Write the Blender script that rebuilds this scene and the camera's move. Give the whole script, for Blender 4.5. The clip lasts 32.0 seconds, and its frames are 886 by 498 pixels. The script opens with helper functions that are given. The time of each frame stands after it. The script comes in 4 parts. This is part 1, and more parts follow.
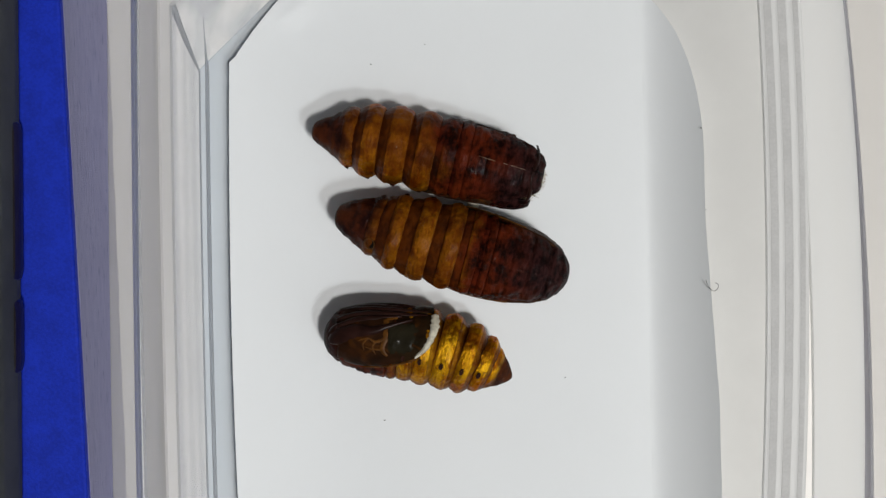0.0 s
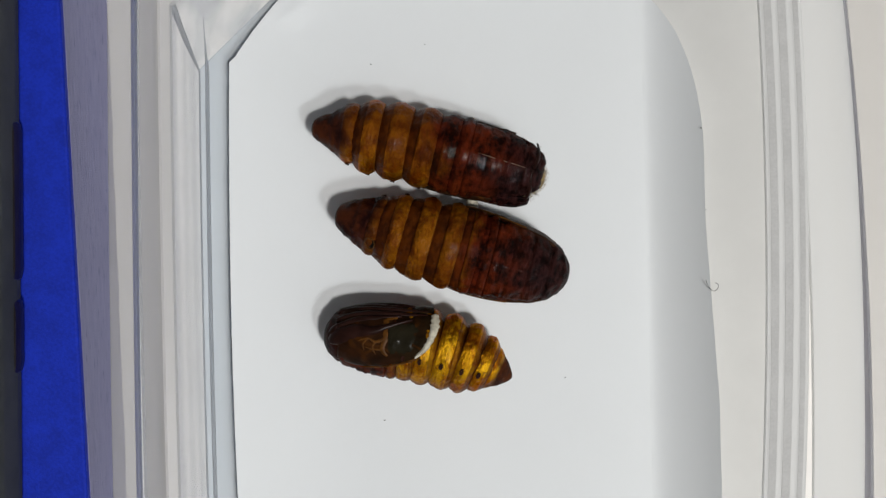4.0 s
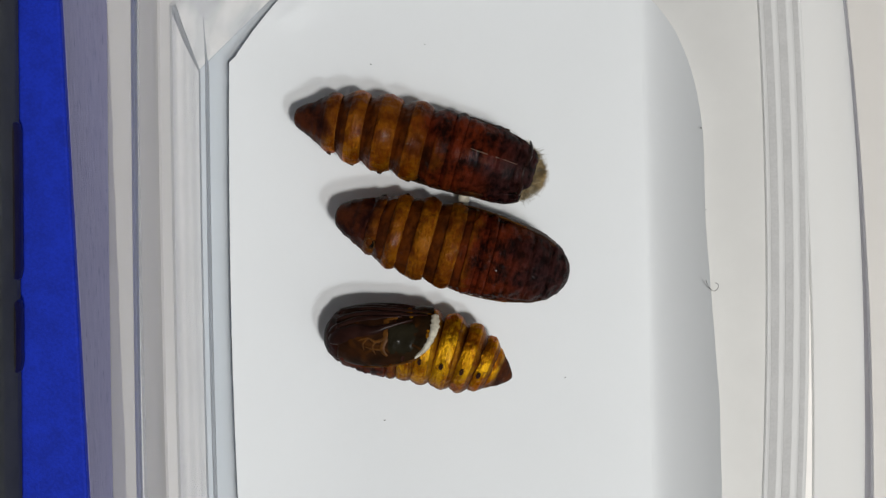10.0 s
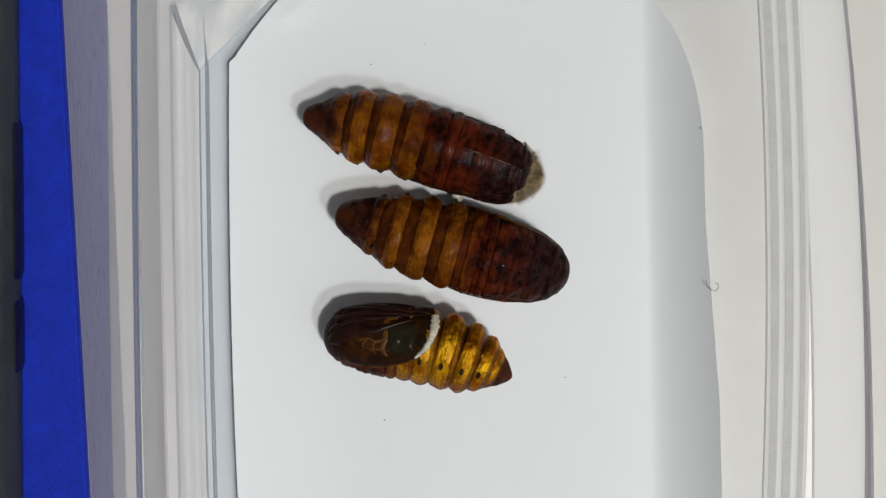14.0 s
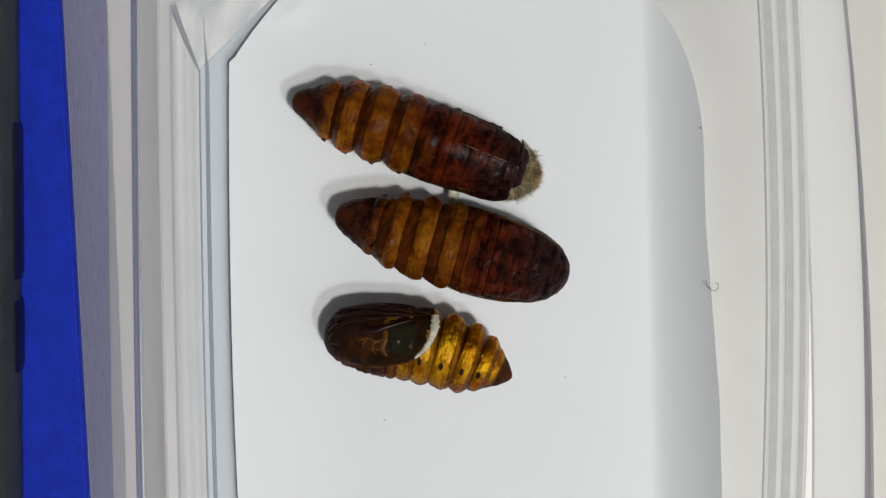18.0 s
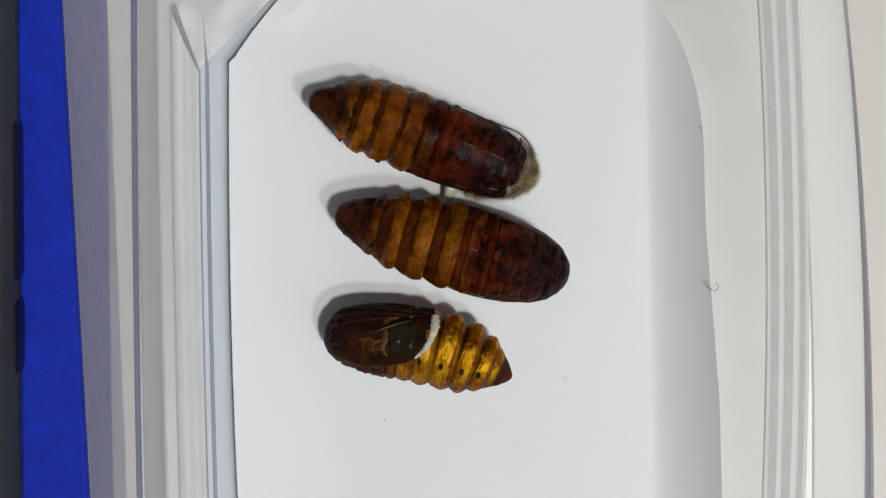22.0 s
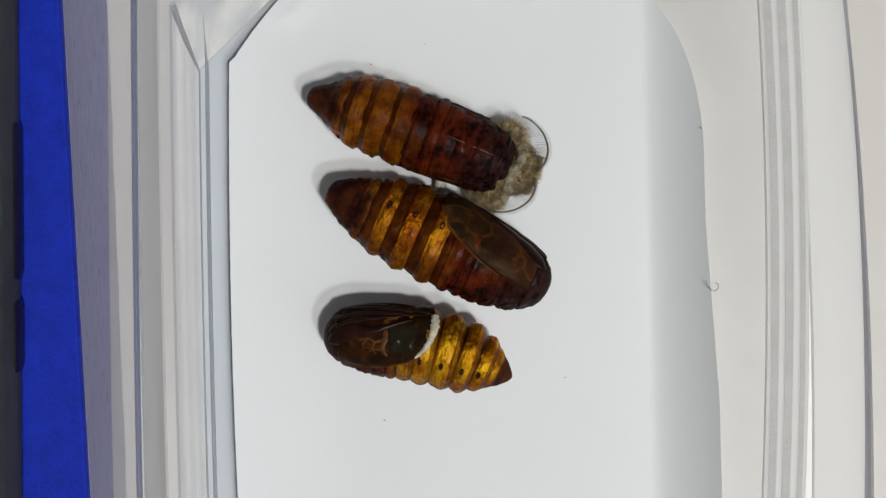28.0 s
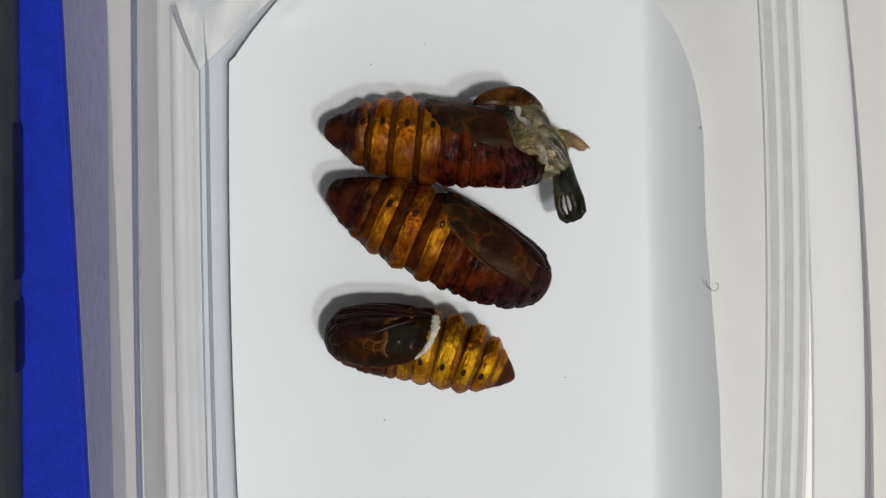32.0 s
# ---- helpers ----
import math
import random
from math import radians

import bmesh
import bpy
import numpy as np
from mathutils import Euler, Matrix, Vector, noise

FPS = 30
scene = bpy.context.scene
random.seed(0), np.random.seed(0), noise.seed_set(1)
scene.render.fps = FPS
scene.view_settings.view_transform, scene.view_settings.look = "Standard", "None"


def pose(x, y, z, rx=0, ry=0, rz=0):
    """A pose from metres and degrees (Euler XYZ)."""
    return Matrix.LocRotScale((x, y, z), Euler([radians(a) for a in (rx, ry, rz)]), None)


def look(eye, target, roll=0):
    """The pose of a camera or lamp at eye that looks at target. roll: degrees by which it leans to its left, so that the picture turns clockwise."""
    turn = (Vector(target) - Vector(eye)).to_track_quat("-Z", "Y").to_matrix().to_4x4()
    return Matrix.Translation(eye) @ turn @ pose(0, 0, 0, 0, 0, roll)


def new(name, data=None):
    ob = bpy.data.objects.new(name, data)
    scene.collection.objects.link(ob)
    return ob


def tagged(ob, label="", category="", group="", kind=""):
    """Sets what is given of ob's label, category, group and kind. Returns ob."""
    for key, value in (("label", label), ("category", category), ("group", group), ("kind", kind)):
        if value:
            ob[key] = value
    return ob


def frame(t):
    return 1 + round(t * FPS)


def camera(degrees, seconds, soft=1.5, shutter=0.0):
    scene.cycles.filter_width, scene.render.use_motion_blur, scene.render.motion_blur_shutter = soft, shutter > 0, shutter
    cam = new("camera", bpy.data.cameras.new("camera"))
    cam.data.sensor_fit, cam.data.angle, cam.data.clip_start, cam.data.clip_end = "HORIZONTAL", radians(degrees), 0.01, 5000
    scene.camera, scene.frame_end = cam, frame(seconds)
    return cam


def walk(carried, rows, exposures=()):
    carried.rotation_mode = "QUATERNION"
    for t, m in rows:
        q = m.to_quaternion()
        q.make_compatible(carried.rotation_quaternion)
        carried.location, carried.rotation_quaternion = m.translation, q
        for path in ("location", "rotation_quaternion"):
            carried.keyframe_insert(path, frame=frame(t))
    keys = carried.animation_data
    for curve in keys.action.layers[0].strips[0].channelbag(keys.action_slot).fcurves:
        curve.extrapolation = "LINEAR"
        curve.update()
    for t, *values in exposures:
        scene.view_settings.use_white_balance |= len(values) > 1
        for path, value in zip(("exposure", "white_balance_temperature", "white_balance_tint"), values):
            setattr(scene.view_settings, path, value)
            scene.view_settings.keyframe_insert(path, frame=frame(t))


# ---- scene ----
# a phone held still, looking straight down on the open box
cam = camera(45, 32.0, soft=1.35)
eye = pose(0, 0, 0.177)
walk(cam, [(0.0, eye), (32.0, eye)], exposures=[(0.0, 0.0), (32.0, 0.0)])

# ---- light: a lamp above the table and the room's ceiling light ----
world = bpy.data.worlds.new("room_air")
world.use_nodes = True
world.node_tree.nodes["Background"].inputs[0].default_value = (0.9, 0.95, 1.0, 1)
world.node_tree.nodes["Background"].inputs[1].default_value = 0.3
scene.world = world


def area_lamp(name, eye_at, target, size, watts, colour):
    data = bpy.data.lights.new(name, "AREA")
    data.shape, data.size, data.energy, data.color = "DISK", size, watts, colour
    ob = new(name, data)
    ob.matrix_world = look(eye_at, target)
    return ob


area_lamp("desk_light", (0.235, -0.215, 0.97), (0, 0, 0), 0.08, 5.0, (1.0, 0.985, 0.955))
area_lamp("ceiling_light", (0.90, -0.98, 2.3), (0, 0, 0), 0.24, 14.5, (0.94, 0.985, 1.0))
# added, unseen fill lamp; bounces off the ceiling to lift the shadows
area_lamp("uplighter", (1.6, -1.4, 0.9), (1.6, -1.4, 2.4), 0.4, 26.0, (0.93, 0.97, 1.0))

MM = 0.001


# ---- materials ----
class Mat:
    """A small node-tree builder round one Principled shader."""

    def __init__(self, name, rough=0.5, **values):
        self.m = bpy.data.materials.new(name)
        self.m.use_nodes = True
        self.t = self.m.node_tree
        self.p = self.t.nodes["Principled BSDF"]
        self.out = self.t.nodes["Material Output"]
        self.set(Roughness=rough, **values)
        self.coords = self.t.nodes.new("ShaderNodeTexCoord").outputs["Object"]

    def set(self, **values):
        for key, value in values.items():
            self.p.inputs[key.replace("_", " ")].default_value = value

    def link(self, a, b):
        self.t.links.new(a, b)

    def put(self, a, name):
        self.link(a, self.p.inputs[name])

    def math(self, op, a, b=0.0, clamp=False):
        n = self.t.nodes.new("ShaderNodeMath")
        n.operation, n.use_clamp = op, clamp
        for i, v in enumerate((a, b)):
            if isinstance(v, (int, float)):
                n.inputs[i].default_value = v
            else:
                self.link(v, n.inputs[i])
        return n.outputs[0]

    def noise(self, scale, detail=4.0, rough=0.6, stretch=(1, 1, 1), offset=(0, 0, 0)):
        mp = self.t.nodes.new("ShaderNodeMapping")
        mp.inputs["Scale"].default_value = stretch
        mp.inputs["Location"].default_value = offset
        self.link(self.coords, mp.inputs["Vector"])
        n = self.t.nodes.new("ShaderNodeTexNoise")
        n.inputs["Scale"].default_value, n.inputs["Detail"].default_value, n.inputs["Roughness"].default_value = scale, detail, rough
        self.link(mp.outputs[0], n.inputs["Vector"])
        return n.outputs[0]

    def voronoi(self, scale, feature="F1", stretch=(1, 1, 1)):
        mp = self.t.nodes.new("ShaderNodeMapping")
        mp.inputs["Scale"].default_value = stretch
        self.link(self.coords, mp.inputs["Vector"])
        n = self.t.nodes.new("ShaderNodeTexVoronoi")
        n.feature = feature
        n.inputs["Scale"].default_value = scale
        self.link(mp.outputs[0], n.inputs["Vector"])
        return n.outputs[0]

    def axis(self, which):
        s = self.t.nodes.new("ShaderNodeSeparateXYZ")
        self.link(self.coords, s.inputs[0])
        return s.outputs[which]

    def ramp(self, a, stops):
        r = self.t.nodes.new("ShaderNodeValToRGB")
        els = r.color_ramp.elements
        while len(els) < len(stops):
            els.new(0.5)
        for e, (pos, col) in zip(els, stops):
            e.position = pos
            e.color = (col, col, col, 1) if isinstance(col, (int, float)) else (*col, 1)
        self.link(a, r.inputs[0])
        return r.outputs[0]

    def remap(self, a, lo, hi):
        n = self.t.nodes.new("ShaderNodeMapRange")
        n.interpolation_type = "SMOOTHSTEP"
        n.inputs[1].default_value, n.inputs[2].default_value = lo, hi
        self.link(a, n.inputs[0])
        return n.outputs[0]

    def mix(self, fac, a, b, mode="MIX"):
        n = self.t.nodes.new("ShaderNodeMix")
        n.data_type, n.blend_type = "RGBA", mode
        for sock, v in ((n.inputs[0], fac), (n.inputs[6], a), (n.inputs[7], b)):
            if isinstance(v, (int, float)):
                sock.default_value = v
            elif isinstance(v, tuple):
                sock.default_value = (*v, 1)
            else:
                self.link(v, sock)
        return n.outputs[2]

    def bump(self, height, strength=0.3, distance=0.0002, after=None, coat=0.0):
        n = self.t.nodes.new("ShaderNodeBump")
        n.inputs["Strength"].default_value, n.inputs["Distance"].default_value = strength, distance
        self.link(height, n.inputs["Height"])
        if after is not None:
            self.link(after, n.inputs["Normal"])
        self.put(n.outputs[0], "Normal")
        if coat:
            c = self.t.nodes.new("ShaderNodeBump")
            c.inputs["Strength"].default_value, c.inputs["Distance"].default_value = coat, distance
            self.link(height, c.inputs["Height"])
            self.put(c.outputs[0], "Coat Normal")
        return n.outputs[0]


def plain(name, colour, rough=0.6, vary=0.15, scale=400.0, bump=0.2, **values):
    m = Mat(name, rough, **values)
    a = m.noise(scale, 5)
    b = m.noise(scale * 0.12, 3)
    dark = tuple(c * (1 - vary) for c in colour)
    light = tuple(min(1, c * (1 + vary)) for c in colour)
    m.put(m.mix(m.remap(m.math("MULTIPLY", m.math("ADD", a, b), 0.5), 0.34, 0.66), dark, light), "Base Color")
    m.bump(a, bump, 0.0001)
    return m.m


def chitin(name, front, black, tip, back, belt, seed, gold):
    """Glossy pupal skin. front, black, tip: where along the body the dark red, the black and the dark tail begin and end;
    back: from, to, weight and sideways lean of the dark back; belt: weight and width of the smooth brown band on each ring; gold: the flank's colour."""
    m = Mat(name, 0.34, IOR=1.5, Coat_Weight=0.22, Coat_IOR=1.36, Coat_Roughness=0.08, Specular_Tint=(0.62, 0.26, 0.05, 1))
    off = (seed * 0.013, seed * 0.007, 0)
    x, z = m.axis(0), m.axis(2)
    mott = m.noise(330, 5, 0.6, (1, 1, 1), off)
    patchy = m.noise(800, 4, 0.65, (1.5, 0.8, 0.8), off)
    fine = m.noise(2400, 4, 0.6, (1.4, 0.8, 0.8), off)
    streak = m.noise(560, 4, 0.6, (3.4, 0.55, 0.55), off)
    big = m.noise(140, 3, 0.5, (1, 1, 1), off)
    node = m.t.nodes.new("ShaderNodeAttribute")
    node.attribute_name = "ring"
    along = node.outputs["Fac"]
    ring = m.math("ADD", along, m.math("MULTIPLY", m.math("SUBTRACT", mott, 0.5), 0.06))
    rust = tuple(q * k for q, k in zip(gold, (0.60, 0.36, 0.4)))
    umber = tuple(q * k for q, k in zip(gold, (0.27, 0.11, 0.3)))
    amber = m.mix(m.remap(mott, 0.36, 0.62), rust, gold)
    amber = m.mix(m.math("MULTIPLY", m.remap(patchy, 0.52, 0.66), 0.75), amber, umber)
    amber = m.mix(m.math("MULTIPLY", m.remap(streak, 0.54, 0.68), 0.65), amber, umber)
    amber = m.mix(m.math("MULTIPLY", m.remap(fine, 0.60, 0.72), 0.5), amber, umber)
    band = m.mix(m.remap(mott, 0.3, 0.7), (0.026, 0.0066, 0.0022), tuple(q * k for q, k in zip(gold, (0.15, 0.080, 0.3))))
    belted = m.math("MULTIPLY", m.remap(ring, belt[1] + 0.025, belt[1] - 0.025), belt[0])
    # the joints are coloured dark, the plate ends in a thin pale edge
    amber = m.mix(m.math("MULTIPLY", m.remap(along, 0.17, 0.03), 0.92), amber, (0.012, 0.0035, 0.0022))
    amber = m.mix(m.math("MULTIPLY", m.math("MULTIPLY", m.remap(along, 0.95, 0.965), m.remap(along, 0.99, 0.98)), 0.4), amber, tuple(min(1.0, q * k) for q, k in zip(gold, (1.1, 1.25, 8.0))))
    red = m.mix(m.remap(m.math("ADD", m.math("MULTIPLY", mott, 0.6), m.math("MULTIPLY", patchy, 0.4)), 0.38, 0.62), (0.0050, 0.0016, 0.0014), (0.092, 0.0125, 0.0042))
    dark = m.mix(m.remap(patchy, 0.35, 0.65), (0.0040, 0.0022, 0.0022), (0.026, 0.0105, 0.0105))
    wob = m.math("MULTIPLY", m.math("SUBTRACT", big, 0.5), 0.009)
    xx = m.math("ADD", x, wob)
    lean = m.math("ADD", m.math("MULTIPLY", m.axis(1), back[3]), m.math("MULTIPLY", z, 0.95))
    top = m.remap(m.math("ADD", lean, m.math("MULTIPLY", wob, 0.7)), back[0], back[1])
    ridge_brown = m.mix(m.remap(mott, 0.32, 0.66), (0.046, 0.0100, 0.0022), (0.140, 0.0330, 0.0030))
    col = m.mix(m.math("MULTIPLY", top, back[2]), amber, ridge_brown)
    col = m.mix(belted, col, band)
    fwd = m.remap(xx, front[0], front[1])
    col = m.mix(m.math("MULTIPLY", fwd, 0.97), col, red)
    col = m.mix(m.math("MULTIPLY", m.remap(xx, black[0], black[1]), 0.9), col, dark)
    end = m.remap(xx, tip[0], tip[1])
    col = m.mix(m.math("MULTIPLY", end, 0.985), col, m.mix(m.remap(mott, 0.35, 0.65), (0.012, 0.0036, 0.0034), (0.060, 0.0140, 0.0060)))
    m.put(col, "Base Color")
    m.put(m.ramp(mott, [(0.3, 0.03), (0.7, 0.08)]), "Coat Roughness")
    # a golden sheen where the skin is clear, a dull one where it is dark
    clear = m.math("MULTIPLY", m.math("SUBTRACT", 1.0, fwd), m.math("SUBTRACT", 1.0, end))
    clear = m.math("MULTIPLY", clear, m.math("SUBTRACT", 1.0, m.math("MULTIPLY", top, back[2])))
    clear = m.math("MULTIPLY", clear, m.math("SUBTRACT", 1.0, m.math("MULTIPLY", belted, 0.7)))
    m.put(m.math("MULTIPLY", clear, 0.88), "Metallic")
    m.put(m.math("ADD", 0.30, m.math("MULTIPLY", mott, 0.16)), "Roughness")
    m.put(m.math("MULTIPLY", clear, 0.10), "Specular IOR Level")
    wr = m.math("ADD", m.math("MULTIPLY", mott, 0.7), m.math("MULTIPLY", patchy, 0.5))
    wr = m.math("ADD", wr, m.math("MULTIPLY", streak, -0.55))
    wr = m.math("ADD", wr, m.math("MULTIPLY", fine, 0.26))
    # the bands between the plates are smooth and lie a little lower
    wr = m.math("MULTIPLY", wr, m.math("SUBTRACT", 1.0, m.math("MULTIPLY", belted, 0.55)))
    m.bump(wr, 0.9, 0.00075, None, 0.33)
    return m.m


def wing_skin(name, seed, gain=1.0):
    """Smoky, half-clear wing cover over dark flesh, with a soft net of amber veins."""
    m = Mat(name, 0.42, IOR=1.45, Specular_IOR_Level=0.08, Specular_Tint=(1.0, 0.7, 0.35, 1), Coat_Weight=0.05, Coat_IOR=1.2, Coat_Roughness=0.12, Coat_Tint=(0.80, 0.62, 0.42, 1))
    off = (seed * 0.017, 0, seed * 0.009)
    a = m.noise(260, 5, 0.6, (1, 1, 1), off)
    b = m.noise(150, 3, 0.5, (1, 1, 1), off)
    smoky = m.mix(m.remap(a, 0.3, 0.7), tuple(gain * q for q in (0.013, 0.0085, 0.005)), tuple(gain * q for q in (0.034, 0.020, 0.009)))
    ruddy = m.mix(m.remap(a, 0.3, 0.7), tuple(gain * q for q in (0.020, 0.0085, 0.0050)), tuple(gain * q for q in (0.060, 0.0210, 0.0085)))
    col = m.mix(m.remap(m.math("ADD", m.axis(0), m.math("MULTIPLY", m.math("SUBTRACT", b, 0.5), 0.012)), -0.009, 0.001), smoky, ruddy)
    warp = m.t.nodes.new("ShaderNodeVectorMath")
    warp.operation = "MULTIPLY_ADD"
    wobble = m.t.nodes.new("ShaderNodeTexNoise")
    wobble.inputs["Scale"].default_value = 170
    m.link(m.coords, wobble.inputs["Vector"])
    m.link(wobble.outputs["Color"], warp.inputs[0])
    warp.inputs[1].default_value = (0.004, 0.004, 0.004)
    m.link(m.coords, warp.inputs[2])
    net = m.t.nodes.new("ShaderNodeTexVoronoi")
    net.feature = "DISTANCE_TO_EDGE"
    net.inputs["Scale"].default_value = 185
    m.link(warp.outputs[0], net.inputs["Vector"])
    vein = m.math("MULTIPLY", m.remap(net.outputs["Distance"], 0.065, 0.015), m.remap(m.noise(210, 3, 0.5, (1, 1, 1), (0.02, 0, 0)), 0.38, 0.58))
    col = m.mix(m.math("MULTIPLY", vein, 0.5), col, tuple(gain * q for q in (0.13, 0.043, 0.007)))
    m.put(col, "Base Color")
    st = m.noise(500, 4, 0.6, (0.5, 2.5, 2.5), off)
    m.bump(m.math("ADD", st, m.math("MULTIPLY", vein, 0.5)), 0.45, 0.0003, None, 0.7)
    return m.m


def fur_mat(name, dark, light):
    m = Mat(name, 0.75)
    a = m.noise(700, 4)
    b = m.noise(160, 3)
    col = m.mix(m.remap(a, 0.3, 0.7), dark, light)
    m.put(m.mix(m.math("MULTIPLY", m.remap(b, 0.5, 0.7), 0.6), col, dark), "Base Color")
    m.bump(a, 0.6, 0.0003)
    return m.m


def clear_plastic(name, haze, rough=0.12, tone=1.0, through_light=0.72, book_light=0.0, shade=(0.60, 0.63, 0.68)):
    """Thin clear sheet: mostly see-through, a slight milky haze, glossy; lengthwise streaks, strongest towards -x,
    paint in the book's reflections.
    """
    m = Mat(name, rough, IOR=1.49)
    a = m.noise(90, 4, 0.6, (1, 0.06, 1))
    m.put(m.mix(a, tuple(c * tone for c in shade), tuple(c * tone for c in (0.86, 0.865, 0.87))), "Base Color")
    m.bump(a, 0.05, 0.0002)
    clear = m.t.nodes.new("ShaderNodeBsdfTransparent")
    clear.inputs[0].default_value = (0.975, 0.978, 0.98, 1)
    mixer = m.t.nodes.new("ShaderNodeMixShader")
    # streaks painted for the book's reflections, stronger on its side
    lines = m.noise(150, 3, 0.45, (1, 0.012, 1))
    near_book = m.math("ADD", m.math("MULTIPLY", m.remap(m.axis(0), 0.0, -0.03), 0.85), 0.15)
    fog = m.math("MULTIPLY", m.math("SUBTRACT", m.remap(lines, 0.36, 0.64), 0.5), m.math("MULTIPLY", near_book, haze * book_light))
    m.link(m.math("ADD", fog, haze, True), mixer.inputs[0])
    m.link(clear.outputs[0], mixer.inputs[1])
    glow = m.t.nodes.new("ShaderNodeBsdfTranslucent")
    # the blue book's bounce is put into the colour on its side
    book_tint = m.math("MULTIPLY", m.remap(m.axis(0), 0.0, -0.03), min(1.0, book_light))
    m.link(m.mix(book_tint, tuple(c * tone for c in shade), (0.54 * tone, 0.60 * tone, 0.65 * tone)), glow.inputs[0])
    milky = m.t.nodes.new("ShaderNodeMixShader")
    milky.inputs[0].default_value = through_light
    m.link(m.p.outputs[0], milky.inputs[1])
    m.link(glow.outputs[0], milky.inputs[2])
    m.link(milky.outputs[0], mixer.inputs[2])
    m.link(mixer.outputs[0], m.out.inputs[0])
    return m.m


def paper_mat(name, colour):
    m = Mat(name, 0.62, Specular_IOR_Level=0.35)
    a = m.noise(1500, 5, 0.7)
    b = m.noise(60, 4, 0.55)
    base = m.mix(b, tuple(c * 0.965 for c in colour), colour)
    m.put(m.mix(m.math("MULTIPLY", a, 0.07), base, (0.62, 0.63, 0.65)), "Base Color")
    m.bump(m.math("ADD", m.math("MULTIPLY", a, 0.4), m.math("MULTIPLY", m.noise(250, 4), 0.7)), 0.22, 0.00008)
    return m.m


def book_side_mat():
    m = Mat("blue_tinted_page_edges", 0.8)
    a = m.noise(420, 6, 0.7, (2.0, 0.35, 2.5))
    b = m.noise(45, 3, 0.5, (1, 0.5, 1))
    col = m.mix(a, (0.145, 0.145, 0.265), (0.33, 0.32, 0.45))
    col = m.mix(m.math("MULTIPLY", m.remap(m.noise(520, 5, 0.7, (3.0, 0.6, 3.0)), 0.56, 0.66), 0.75), col, (0.09, 0.09, 0.17))
    m.put(m.mix(m.math("MULTIPLY", b, 0.4), col, (0.25, 0.265, 0.52)), "Base Color")
    m.bump(a, 0.6, 0.0004)
    return m.m


PAPER = paper_mat("white_card", (0.80, 0.815, 0.825))
TABLE = plain("pale_table_top", (0.80, 0.775, 0.745), 0.55, 0.04, 120, 0.1)
PLASTIC = clear_plastic("clear_tray_plastic", 0.19, book_light=1.5)
EDGE = clear_plastic("grey_fold_plastic", 0.55, 0.3, 0.62)
FLANGE = clear_plastic("milky_flange_plastic", 0.80, 0.55, 0.90, 0.25, shade=(0.83, 0.815, 0.79))
FLOOR_PLASTIC = clear_plastic("hazy_floor_plastic", 0.45, 0.25, 1.0, shade=(0.50, 0.56, 0.62))
LEDGE = clear_plastic("warm_ledge_plastic", 0.42, 0.3, 0.93, shade=(0.68, 0.655, 0.63))
LIP = clear_plastic("grey_lip_plastic", 0.72, 0.3, 0.80, shade=(0.52, 0.51, 0.57))
RIM_REFLECTION = clear_plastic("blue_grey_rim_reflection", 0.72, 0.3, 0.95, shade=(0.25, 0.28, 0.50))
MILKY = plain("milky_white_plastic", (0.70, 0.69, 0.67), 0.5, 0.035, 90, 0.1)
GROOVE = plain("frosted_grey_hinge", (0.53, 0.52, 0.51), 0.7, 0.06, 2500, 0.3)
BLUE = plain("blue_cover_cloth", (0.0044, 0.0225, 0.37), 0.7, 0.20, 2200, 0.6, Specular_IOR_Level=0.2)
LILAC = book_side_mat()
DARK_CASE = plain("dark_grey_case", (0.035, 0.038, 0.038), 0.7, 0.2, 300, 0.3)
BLACK_STRAP = plain("black_strap_gloss", (0.008, 0.005, 0.005), 0.35, 0.2, 300, 0.2)
WALL_PAINT = plain("grey_wall_paint", (0.30, 0.30, 0.30), 0.8, 0.03, 8, 0.1)
CEILING_PAINT = plain("white_ceiling_paint", (0.74, 0.74, 0.74), 0.8, 0.03, 8, 0.1)
FLOOR_WOOD = plain("brown_floor", (0.25, 0.17, 0.11), 0.6, 0.2, 12, 0.1)

SKIN_A = chitin("amber_and_dark_red_pupal_skin", (-0.0110, -0.0050), (0.0000, 0.0070), (-0.0184, -0.0224), (0.0004, 0.0056, 0.86, 0.14), (0.84, 0.30), 1, (0.54, 0.215, 0.006))
SKIN_B = chitin("brown_pupal_skin", (-0.0098, -0.0052), (-0.0015, 0.0055), (-0.0174, -0.0222), (-0.0005, 0.0050, 0.76, -0.10), (0.94, 0.41), 2, (0.57, 0.232, 0.007))
SKIN_C = chitin("golden_pupal_skin", (-0.0080, -0.002), (0.0035, 0.0085), (-0.0186, -0.0206), (-0.001, 0.005, 0.9, 0.0), (0.70, 0.30), 3, (0.74, 0.390, 0.010))
WING_A = wing_skin("smoky_wing_cover", 1, 0.78)
WING_C = wing_skin("dark_brown_wing_cover", 4, 0.5)
VEIN = plain("amber_vein", (0.080, 0.030, 0.005), 0.4, 0.5, 900, 0.3, Specular_IOR_Level=0.1)
SEAM = plain("pale_brown_seam", (0.13, 0.060, 0.030), 0.35, 0.4, 900, 0.3)
CASE_DARK = plain("dark_brown_limb_cover", (0.016, 0.0060, 0.0045), 0.28, 0.6, 500, 0.9, Specular_IOR_Level=0.08)
FLAP = plain("amber_brown_torn_shell", (0.062, 0.023, 0.005), 0.25, 0.95, 480, 0.7, Specular_IOR_Level=0.12)
